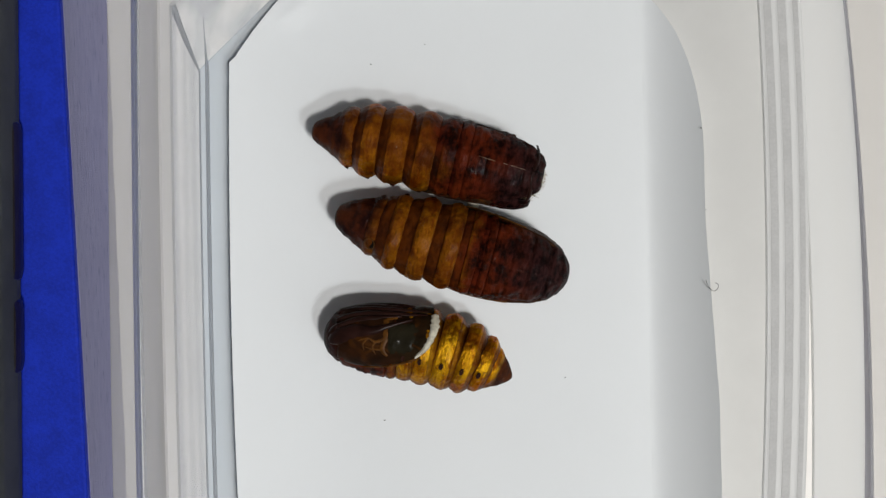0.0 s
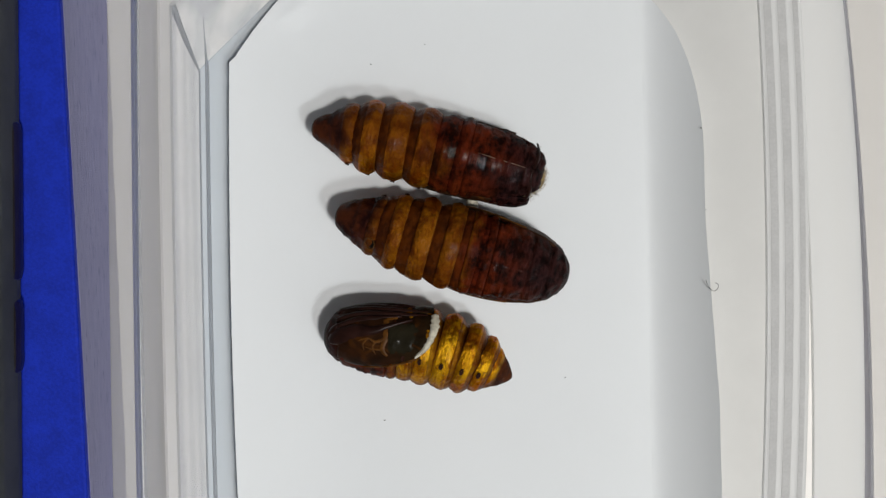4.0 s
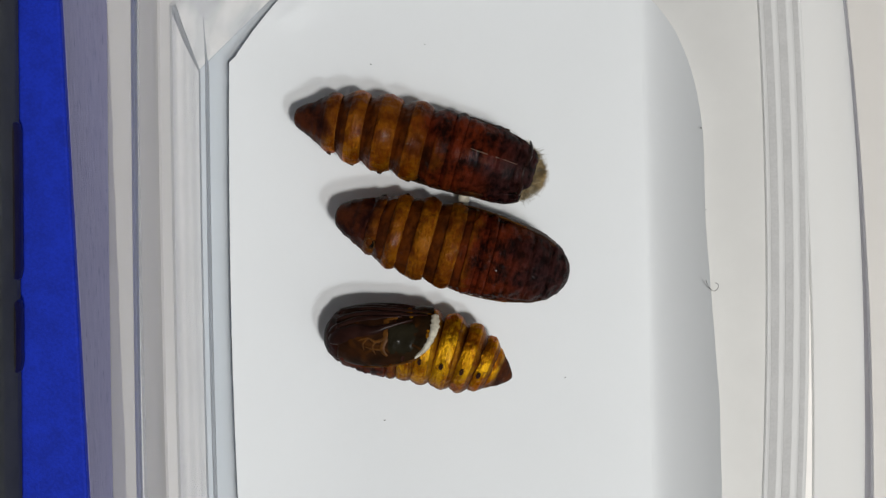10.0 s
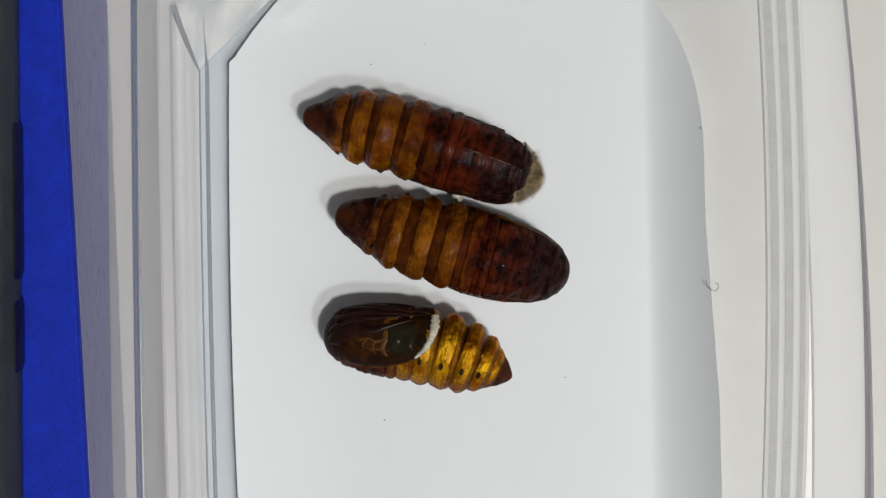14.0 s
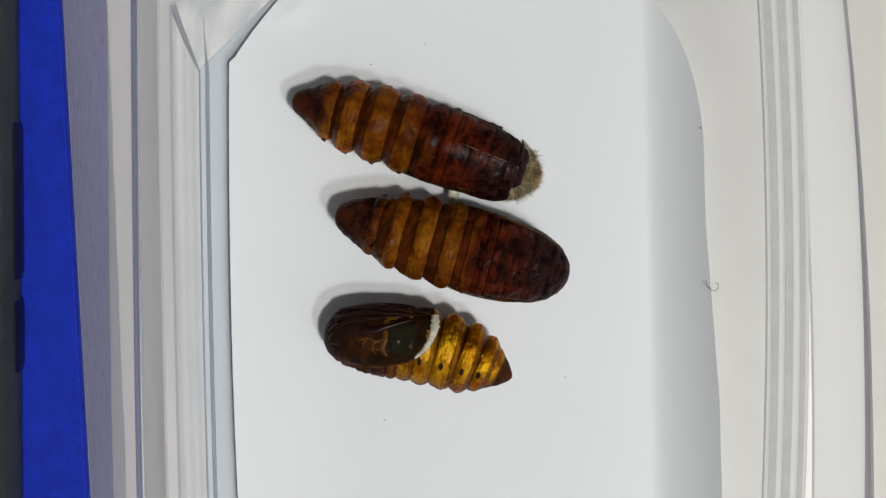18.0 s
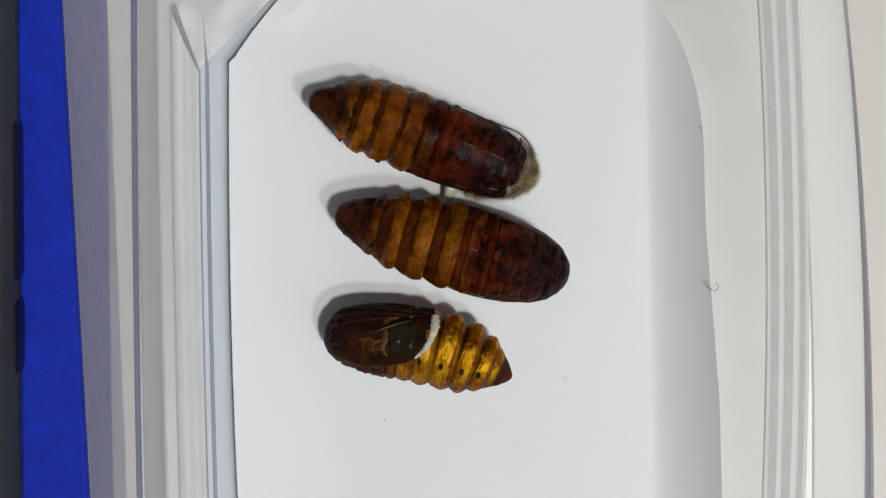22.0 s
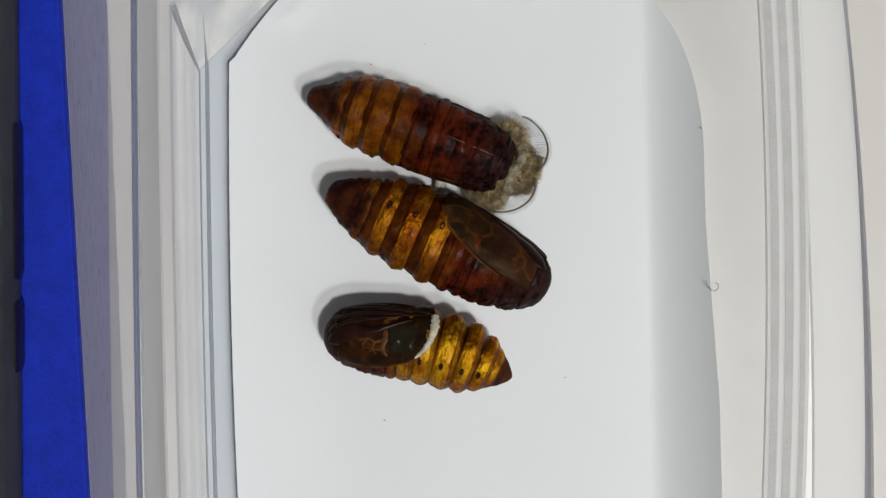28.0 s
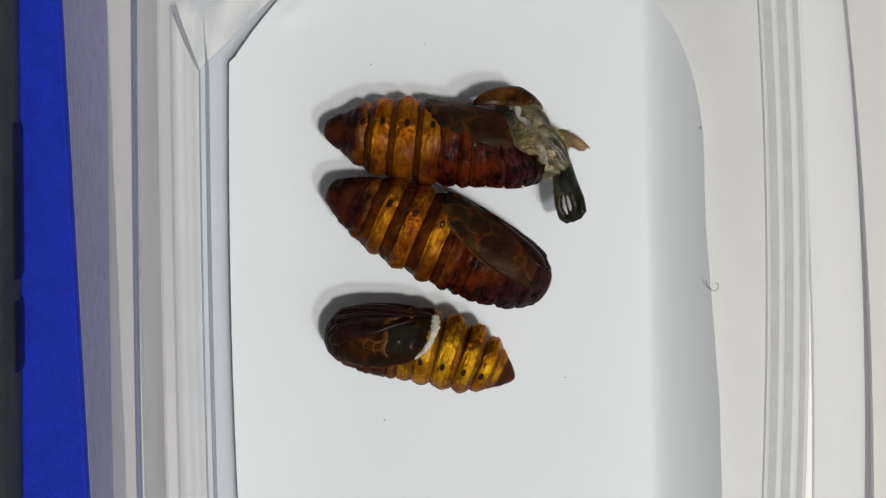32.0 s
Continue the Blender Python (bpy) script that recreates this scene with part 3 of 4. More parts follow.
def ridge(name, path, widths, height, material, lift=0.0, steps=6, jag=0.0):
    """A raised cord laid on the body along (x, degrees) points."""
    pts = spline([(x, d, 0) for x, d in path], steps)
    m = len(pts)
    verts_r = []
    for i, p in enumerate(pts):
        q = i / (m - 1) * (len(widths) - 1)
        k = min(int(q), len(widths) - 2)
        w = (widths[k] + (widths[k + 1] - widths[k]) * (q - k)) * (1 + jag * noise.noise((i * 0.45, 2.0, 5.0)))
        a, b = pts[max(i - 1, 0)], pts[min(i + 1, m - 1)]
        dx, dd = b.x - a.x, (b.y - a.y) * math.radians(1) * max(0.5, girth(p.x))
        ln = max(1e-6, math.hypot(dx, dd))
        nx, nd = -dd / ln, dx / ln
        ring = []
        for c, h in ((-1, -0.35), (-0.85, 0.2), (-0.5, 0.75), (0, 1.0), (0.5, 0.75), (0.85, 0.2), (1, -0.35), (0, -0.6)):
            x = p.x + nx * w * c
            d = p.y + math.degrees(nd * w * c / max(0.8, girth(p.x)))
            ring.append(on_body(x, d, lift + h * height))
        verts_r.append(ring)
    v, f = lofted(verts_r)
    return mesh_of(name, v, f, material)


def patch(name, rows, material, lift, thick, seed=0, veins=0.0, n=28, slant=0.0):
    """A shell lying on the body: rows of (x, degrees from, degrees to)."""
    top, low = [], []
    fine = []
    for a, b in zip(rows, rows[1:]):
        for k in range(4):
            t = k / 4
            fine.append([a[i] + (b[i] - a[i]) * t for i in range(3)])
    fine.append(list(rows[-1]))
    m = len(fine)
    for i, (x, da, db) in enumerate(fine):
        for j in range(n + 1):
            t = j / n
            d = da + (db - da) * t
            sx = x + slant * (110 - abs(d)) * (i / (m - 1)) ** 2
            edge = min(1.0, 5 * min(t, 1 - t) + 0.15, 4 * min(i, m - 1 - i) / m + 0.3)
            h = lift * (0.2 + 0.8 * edge) + 0.10 * noise.noise((x * 0.9 + seed, d * 0.06, seed * 2.0)) + 0.09 * noise.noise((x * 2.6, d * 0.16, seed))
            if name == "wing_case":
                h += 0.24 * max(0.0, min(1.0, (-5.5 - x) / 2.5))
            h += veins * math.sin(d * 0.42 + x * 0.5) * edge
            top.append(on_body(sx, d, h))
            low.append(on_body(sx, d, -thick))
    nn = len(top)
    w = n + 1
    faces = []
    for i in range(m - 1):
        for j in range(n):
            a = i * w + j
            faces += [(a, a + 1, a + 1 + w, a + w), (a + nn, a + w + nn, a + 1 + w + nn, a + 1 + nn)]
    for i in range(m - 1):
        for a in (i * w, i * w + n):
            faces.append((a, a + w, a + w + nn, a + nn))
    for j in range(n):
        for a in (j, (m - 1) * w + j):
            faces.append((a, a + 1, a + 1 + nn, a + nn))
    return mesh_of(name, top + low, faces, material)


def pit_mesh(x, deg, wide=0.22, long=0.42, material=PIT, sink=0.0, lift=0.058):
    """A small oval breathing hole with a raised lip."""
    rings = []
    for q, h in ((1.5, -0.15), (1.25, 0.05), (1.0, 0.08), (0.75, 0.02), (0.2, 0.0)):
        ring = []
        for k in range(14):
            a = 2 * math.pi * k / 14
            ring.append(on_body(x + q * wide * math.cos(a), deg + math.degrees(q * long * math.sin(a) / girth(x)), h + lift * girth(x) - sink))
        rings.append(ring)
    v, f = lofted(rings)
    return mesh_of("spiracle", v, f, material)


SEGS = ((-22.3, -19.2), (-19.2, -15.6), (-15.6, -11.2), (-11.2, -7.0), (-7.0, -4.0), (-4.0, -2.0))
SKIRT = ((-9.6, 128, 176), (-8.4, 112, 178), (-6.5, 100, 179), (-4, 90, 179), (-1, 80, 179), (2, 73, 179), (5, 68, 179), (7.0, 66, 179))


def pupa(label, skin, wing, seed, opened, size, extra):
    """A moth pupa, head along +x, back up; returns the thing and the pieces of its tail that move."""
    shape[0] = BLUNT if opened else STOUT if seed == 2 else BODY
    ob = thing("moth_pupa", label, "pupa", None, "pupae on the card")
    cone = [(x, girth(x) * (1 + 0.022 * math.sin((x + 26.4) * 3.9))) for x in np.arange(-26.4, -21.9, 0.28)]
    cone += [(-21.85, girth(-21.85) * 1.0), (-21.75, girth(-21.85) * 0.97), (-21.72, girth(-21.85) * 0.92), (-21.8, girth(-21.85) * 0.82)]
    tail = part("tail_cone", ring_mesh("tail_cone", cone, skin, seed, 0.16, folds=0.15), ob, "dark wrinkled tail tip")
    moving = [tail]
    swell = 1.45 if seed == 3 else 1.2
    for i, (xa, xb) in enumerate(SEGS):
        seg = part("abdominal_segment", segment(xa, xb, skin, seed + i, True, swell if i < 4 else 0.6), ob)
        if i < 4:
            moving.append(seg)
        if i < 5:
            for s in (-1, 1):
                part("spiracle", pit_mesh(xa + (xb - xa) * 0.66, s * 101, 0.28, 0.42, sink=-0.07, lift=0.034 * (swell if i < 4 else 0.6)), seg, "dark oval breathing hole")

    def seam(x, deg):
        d = abs(deg)
        r = 0.16 * math.exp(-(d / 2.2) ** 2) if x > -1.5 else 0.0
        if d < 85:
            for g, depth in ((0.8, 0.20), (3.6, 0.28), (6.6, 0.35)):
                r -= depth * math.exp(-((x - g) / 0.25) ** 2) * (1 - (d / 85) ** 2)
        return r + 0.16 * noise.noise((x * 1.3, deg * 0.05, seed)) * (1 if d < 100 else 0.4)

    last = 9.8 if opened else 10.2
    prof = [(-2.0, girth(-2.0) * 0.86), (-2.0, girth(-2) * 0.965), (-1.85, girth(-1.85) * 1.0)]
    prof += [(x, girth(x) * 1.0) for x in np.arange(-1.6, last, 0.15)]
    if opened:
        prof += [(last, girth(last)), (last + 0.05, girth(last) - 0.15)] + [(x, girth(x) - 0.30) for x in (9.4, 8.6, 7.6, 6.5, 5.0, 3.0, 0.0)] + [(-0.5, 1.0)]

    def cut(x, d):
        """The front edge runs back towards the belly where the shell has split."""
        a = max(0.0, min(1.0, (d - 42) / 50))
        edge = 9.8 - 5.4 * a * a * (3 - 2 * a) - 1.6 * max(0.0, min(1.0, (d - 95) / 50)) + 0.25 * noise.noise((d * 0.09, 3.0, 1.0))
        return x if x < -1 else -1 + (x + 1) * (edge + 1) / 10.8

    part("thorax", ring_mesh("thorax", prof, skin, seed + 20, 0.2, seam, 140, cut if opened else None), ob, "dark, creased fore body with a seam along the back")
    for s in (-1, 1):
        rows = [(x, s * a, s * b) for x, a, b in (SKIRT[:-2] + ((3.4, 80, 179),) if opened else SKIRT)]
        part("wing_case", patch("wing_case", rows, wing, 0.24, 0.3, seed + s, 0.02, 28, 0.035 if opened else 0.0), ob, "smoky brown wing cover")
    extra(ob, skin, seed)
    for o in (ob, *ob.children_recursive):
        if o.type == "MESH":
            if seed == 2:
                # the belly of this one is a little flat towards the head
                for v in o.data.vertices:
                    if v.co.z < 0:
                        v.co.z *= 1 - 0.12 * max(0.0, min(1.0, (v.co.x / MM + 7) / 10))
            o.data.transform(Matrix.Diagonal((size[0], size[1], size[1], 1)))
    return ob, moving


def closed_front(side):
    """Head, feeler and leg covers along the belly of a pupa that is still shut."""
    def build(ob, skin, seed):
        for s in (-1, 1):
            bow = [(8.6, s * 106), (7.2, s * 122), (4.2, s * 136), (0.8, s * 140), (-2.4, s * 151), (-6, s * 163)] if side == "window" else [(8.2, s * 118), (6.2, s * 132), (3.0, s * 142), (-0.5, s * 150), (-3.5, s * 160)]
            part("antenna_case", ridge("antenna_case", bow, (0.5, 1.45, 1.4, 0.9, 0.5, 0.2), 0.45 if side == "window" else 0.34, CASE_DARK, 0.15), ob, "curved dark feeler cover")
            part("leg_case", ridge("leg_case", [(7.6, s * 146), (4.0, s * 158), (0.5, s * 163), (-4.0, s * 168)], (0.4, 0.65, 0.55, 0.2), 0.30, CASE_DARK, 0.15), ob, "long narrow leg cover")
            part("leg_case", ridge("leg_case", [(8.0, s * 164), (4.0, s * 172), (-1.0, s * 174), (-8.6, s * 175)], (0.3, 0.55, 0.6, 0.3), 0.30, CASE_DARK, 0.15), ob, "long narrow leg cover")
            part("eye_case", ridge("eye_case", [(8.9, s * 128), (8.2, s * 140), (7.5, s * 150)], (0.3, 0.75, 0.3), 0.45, CASE_DARK, 0.05), ob, "bulging dark eye cover")
            part("wing_edge", ridge("wing_edge", [(-9.7, s * 130), (-8.5, s * 113), (-6.6, s * 100), (-4.2, s * 90), (-1.2, s * 80), (2.0, s * 73)], (0.12, 0.22, 0.26, 0.16, 0.12, 0.05), 0.12, VEIN, 0.16, 8, 0.5), ob, "thin amber edge of the wing cover")
        if side == "window":
            part("wing_window", patch("wing_window", [(-9.2, -146, -132), (-8.9, -152, -122), (-8.2, -158, -114), (-7, -162, -108), (-5.5, -164, -104), (-4, -163, -102), (-2.9, -160, -104), (-2.1, -154, -110), (-1.7, -146, -120)], WINDOW, 0.36, 0.1, 3), ob, "glossy black clear patch of the wing cover")
            for path, w in ((((-3.2, -166), (-1.5, -160), (-1.3, -145), (-1.5, -130), (-1.2, -112), (-2.2, -102)), (0.3, 0.6, 0.4, 0.5, 0.45, 0.2)),
                            (((-1.4, -128), (0.2, -122), (1.6, -126), (3.4, -120)), (0.35, 0.22, 0.15, 0.06)), (((0.2, -122), (0.6, -113), (0.0, -103)), (0.2, 0.18, 0.06)),
                            (((1.6, -126), (2.4, -116), (2.0, -106)), (0.14, 0.14, 0.05)), (((-1.4, -112), (0.3, -110), (2.2, -112)), (0.2, 0.14, 0.05))):
                part("vein", ridge("vein", path, w, 0.07, VEIN, 0.27, 8, 0.35), ob, "amber vein framing the wing patch")
            part("membrane", ridge("membrane", [(-9.9, -176), (-10.1, -158), (-9.8, -140), (-8.9, -122), (-7.2, -106)], (0.7, 0.85, 0.65, 0.5, 0.2), 0.30, MEMBRANE, 0.42, 9, 0.3), ob, "dry white membrane along the wing edge")
        else:
            scar = part("scar", pit_mesh(-19.9, -26, 0.62, 0.62, WINDOW, 0.45), ob, "round dark hole with a pale lip")
            lip = [(-19.9 + 0.78 * math.cos(math.radians(k)), -26 + 11.0 * math.sin(math.radians(k))) for k in range(0, 361, 30)]
            part("lip", ridge("lip", lip, (0.08, 0.12, 0.08), 0.12, VEIN, 0.02, 4), scar, "pale raised lip")
    return build


def open_front(ob, skin, seed):
    """The split front of the pupa that the moth leaves."""
    part("leg_stub", mesh_of("leg_stub", *tube([(0.3, -4.4, -4.0), (0.5, -5.9, -4.8), (0.7, -7.6, -5.4)], [0.8, 0.95, 0.8], 10), MEMBRANE), ob, "pale torn leg sheath")
    part("back_seam", ridge("back_seam", [(-0.6, 1), (2.0, 0), (4.5, -1), (6.8, -2)], (0.03, 0.07, 0.06, 0.03), 0.07, SEAM, 0.13, 8, 0.3), ob, "thin pale seam along the back")
    part("torn_edge", ridge("torn_edge", [(8.1, -80), (8.4, -45), (8.1, -10), (8.4, 30), (8.0, 70)], (0.2, 0.35, 0.3, 0.35, 0.2), 0.16, CASE_DARK, -0.05), ob, "dark torn edge of the shell")


pupa_a, moving_a = pupa("amber and dark red glossy moth pupa, split open at the head", SKIN_A, WING_A, 1, True, (1.0, 1.0), open_front)
pupa_b, moving_b = pupa("dark brown glossy moth pupa lying on white card", SKIN_B, WING_A, 2, False, (1.035, 1.06), closed_front("scar"))
pupa_c, moving_c = pupa("golden brown moth pupa lying on its back, head dark", SKIN_C, WING_C, 3, False, (0.85, 0.87), closed_front("window"))


# ---- the moth that climbs out of the open pupa ----
def furry(name, centre, radii, count, length, seed, material, lean=(0.8, 0, 0), where=None):
    """Fine hairs standing on an egg-shaped body, as one mesh."""
    rnd = random.Random(seed)
    verts, faces = [], []
    c, lean = Vector(centre), Vector(lean)
    while len(faces) < count * 3:
        d = Vector((rnd.gauss(0, 1), rnd.gauss(0, 1), rnd.gauss(0, 1))).normalized()
        if where and not where(d):
            continue
        p = c + Vector((d.x * radii[0], d.y * radii[1], d.z * radii[2]))
        w = (d + lean * rnd.uniform(0.5, 1.2) + Vector((rnd.gauss(0, 0.3), rnd.gauss(0, 0.3), rnd.gauss(0, 0.3)))).normalized()
        ln = length * rnd.uniform(0.5, 1.25)
        s = w.orthogonal().normalized() * 0.045
        t = w.cross(s)
        o = len(verts)
        bend = Vector((0, 0, -0.15 * ln))
        verts += [tuple(p - w * 0.2 + s), tuple(p - w * 0.2 - s * 0.5 + t * 0.87), tuple(p - w * 0.2 - s * 0.5 - t * 0.87), tuple(p + w * ln + bend)]
        faces += [(o, o + 1, o + 3), (o + 1, o + 2, o + 3), (o + 2, o, o + 3)]
    return mesh_of(name, verts, faces, material, False)


def egg(name, centre, radii, material, seed, rough=0.2, n=40, m=26):
    rings = []
    for i in range(m + 1):
        b = math.pi * (i + 0.02) / (m + 0.04)
        ring = []
        for k in range(n):
            a = 2 * math.pi * k / n
            d = Vector((-math.cos(b), math.sin(b) * math.sin(a), math.sin(b) * math.cos(a)))
            q = 1 + rough * noise.noise(d * 2.2 + Vector((seed, 0, 0))) + rough * 0.5 * noise.noise(d * 5 + Vector((0, seed, 0)))
            ring.append((centre[0] + d.x * radii[0] * q, centre[1] + d.y * radii[1] * q, centre[2] + d.z * radii[2] * q))
        rings.append(ring)
    return mesh_of(name, *lofted(rings), material)


def feeler(side):
    """A curved comb-like feeler, root at the origin, bowed outwards."""
    pts = spline([(0, 0, 0), (0.7, side * 1.7, 0.2), (0.5, side * 3.8, 0.2), (-0.9, side * 5.9, 0.0), (-3.0, side * 7.2, -0.3), (-4.6, side * 7.6, -0.6)], 8)
    pieces = [tube(pts, [0.20 - 0.12 * i / len(pts) for i in range(len(pts))], 6)]
    for i in range(3, len(pts) - 1):
        t = i / (len(pts) - 1)
        ln = 1.75 * math.sin(math.pi * min(1, t * 0.9 + 0.12)) + 0.15
        d = (pts[i + 1] - pts[i - 1]).normalized()
        for h in (0.0,):
            base = pts[i].lerp(pts[i + 1], h)
            for way, q in ((Vector((-d.y * side, d.x * side, 0.12)), 1.0), (Vector((d.y * side, -d.x * side, -0.5)), 0.35)):
                tip = base - way * ln * q * -1 + d * 0.35
                pieces.append(tube([base, base.lerp(tip, 0.6), tip], [0.045, 0.04, 0.025], 4))
    return joined(pieces)


def crumpled(points, widths, thick, seed, folds=3, n=26):
    """A wet, folded wing pad: a flat, pleated tube."""
    pts = spline(points, 8)
    rings = []
    for i, p in enumerate(pts):
        t = i / (len(pts) - 1)
        q = t * (len(widths) - 1)
        k = min(int(q), len(widths) - 2)
        w = widths[k] + (widths[k + 1] - widths[k]) * (q - k)
        d = (pts[min(i + 1, len(pts) - 1)] - pts[max(i - 1, 0)]).normalized()
        s = d.cross(Vector((0, 0, 1))).normalized()
        u = s.cross(d).normalized()
        ring = []
        for j in range(n):
            a = 2 * math.pi * j / n
            ca, sa = math.cos(a), math.sin(a)
            pleat = 1 + 0.22 * math.sin(ca * folds * 2.6 + seed) + 0.18 * noise.noise((ca * 2, sa * 2, t * 5 + seed))
            ring.append(tuple(p + s * w * ca + u * thick * math.copysign(abs(sa) ** 0.7, sa) * pleat * min(1, w)))
        rings.append(ring)
    return lofted(rings)


moth = thing("moth", "wet olive-grey moth climbing out of its pupa", "moth")
# the body lies with its head along +x; the neck is at the origin
m_thorax = part("thorax", egg("thorax", (-2.6, 0, -0.9), (4.5, 4.4, 3.3), FUR, 3, 0.10), moth, "olive-grey furred fore body")
part("fur", furry("fur", (-2.6, 0, -0.9), (4.4, 4.3, 3.2), 4200, 0.9, 5, FUR, (0.9, 0, 0.1)), m_thorax)
part("collar_fur", furry("collar_fur", (-2.2, 0, -0.9), (4.1, 4.3, 3.2), 1800, 0.8, 8, FUR_PALE, (0.5, 0, -0.1), lambda d: d.x > -0.1 and noise.noise(d * 3.0) > -0.05), m_thorax, "pale cream collar hairs")


def collar_ring():
    """A lumpy, crumpled pale cord round the neck."""
    rings = []
    for i in range(73):
        a = 2 * math.pi * i / 72
        c = Vector((-1.5 + 0.35 * math.sin(3 * a), 3.9 * math.sin(a), -0.6 + 3.6 * math.cos(a)))
        out = Vector((0, math.sin(a), math.cos(a)))
        ring = []
        for k in range(14):
            b = 2 * math.pi * k / 14
            q = 0.62 * (1 + 0.55 * noise.noise(c * 0.8 + Vector((0, b * 0.4, 0))) + 0.25 * noise.noise(c * 2.4 + Vector((b, 0, 0))))
            ring.append(tuple(c + out * q * math.cos(b) + Vector((1, 0, 0)) * q * 1.15 * math.sin(b)))
        rings.append(ring)
    return lofted(rings, False)


collar = part("collar", mesh_of("collar", *collar_ring(), DOWN), m_thorax, "crumpled pale grey collar")
part("collar_down", furry("collar_down", (-1.7, 0, -0.6), (1.6, 4.6, 4.1), 1500, 0.8, 57, FUR_PALE, (0.6, 0, 0.2), lambda d: abs(d.x) < 0.75 and noise.noise(d * 4.0) > -0.1), m_thorax, "pale hairs over the collar")
tufts = []
for s in (-1, 1):
    tuft = part("shoulder_tuft", egg("shoulder_tuft", (0, 0, 0), (2.6, 2.5, 2.4), FUR, 6 + s, 0.2), moth, "fluffy olive and cream shoulder hair")
    part("fur", furry("fur", (0, 0, 0), (2.5, 2.4, 2.3), 2600, 1.5, 41 + s, FUR, (0.9, s * 0.5, -0.1)), tuft)
    part("pale_fur", furry("pale_fur", (0.4, s * 0.5, -0.1), (2.3, 2.2, 2.2), 1300, 1.7, 44 + s, FUR_PALE, (0.8, s * 0.7, -0.2), lambda d: noise.noise(d * 2.6 + Vector((1, 0, 0))) > 0.0), tuft, "cream tips of the hair")
    tufts.append(tuft)
m_head = part("head", egg("head", (0.7, 0, -0.8), (1.6, 2.1, 1.9), FUR, 9, 0.15), moth, "small dark furred head")
part("bristles", furry("bristles", (0.6, 0, -0.7), (1.6, 2.2, 2.0), 1100, 1.1, 12, FUR, (1.0, 0, 0.2), lambda d: d.x > -0.3), m_head, "olive hairs of the head")
part("bristle_fringe", furry("bristle_fringe", (-0.9, 0, -0.1), (2.4, 4.0, 3.0), 200, 1.5, 31, HAIR, (0.9, 0, 0.25), lambda d: d.x > 0.15 and d.z > -0.5), m_thorax, "stiff dark hairs round the neck")
for s in (-1, 1):
    part("eye", egg("eye", (1.2, s * 1.5, -1.7), (0.6, 0.55, 0.6), PIT, 4, 0.0, 16, 10), m_head, "round black eye")
feelers = [part("antenna", mesh_of("antenna", *feeler(s), HORN), moth, "feathery olive feeler") for s in (-1, 1)]
# folded wing pads, root at the origin, lying along +x
wings = []
for s in (-1, 1):
    w = part("wing", mesh_of("wing", *crumpled([(-2.6, 0, 0), (0, 0, 0), (3.0, 0, 0.2), (6.0, 0, 0.0), (8.2, 0, -0.2), (8.9, 0, -0.5)], [0.9, 1.6, 2.1, 2.6, 2.4, 1.3], 0.95, s * 3), WING_WET), moth, "crumpled wet dark green wing")
    part("fold", mesh_of("fold", *crumpled([(1.9, -1.8, 0.45), (2.3, -0.8, 0.85), (2.7, 0.2, 0.85), (2.3, 1.0, 0.80), (2.9, 1.9, 0.45)], [0.15, 0.4, 0.2, 0.4, 0.2], 0.3, 2), WHITE_FOLD), w, "white fold line")
    part("fold", mesh_of("fold", *crumpled([(3.9, -2.3, 0.55), (4.6, -1.0, 0.9), (4.4, 0.6, 0.9), (3.7, 2.2, 0.55)], [0.1, 0.3, 0.2, 0.1], 0.25, 5), WING_OLIVE), w, "olive fold line")
    for j, oy in enumerate((-1.2, -0.4, 0.4, 1.2)):
        part("rib", mesh_of("rib", *tube([(4.9, oy * 0.8, 0.9), (5.6, oy, 1.0), (6.8, oy * 1.2, 1.0), (8.0, oy * 0.9, 0.65)], [0.1, 0.26, 0.36, 0.14], 6), WHITE_FOLD if j in (1, 2) else WING_OLIVE), w, "raised olive rib")
    wings.append(w)
pads = []
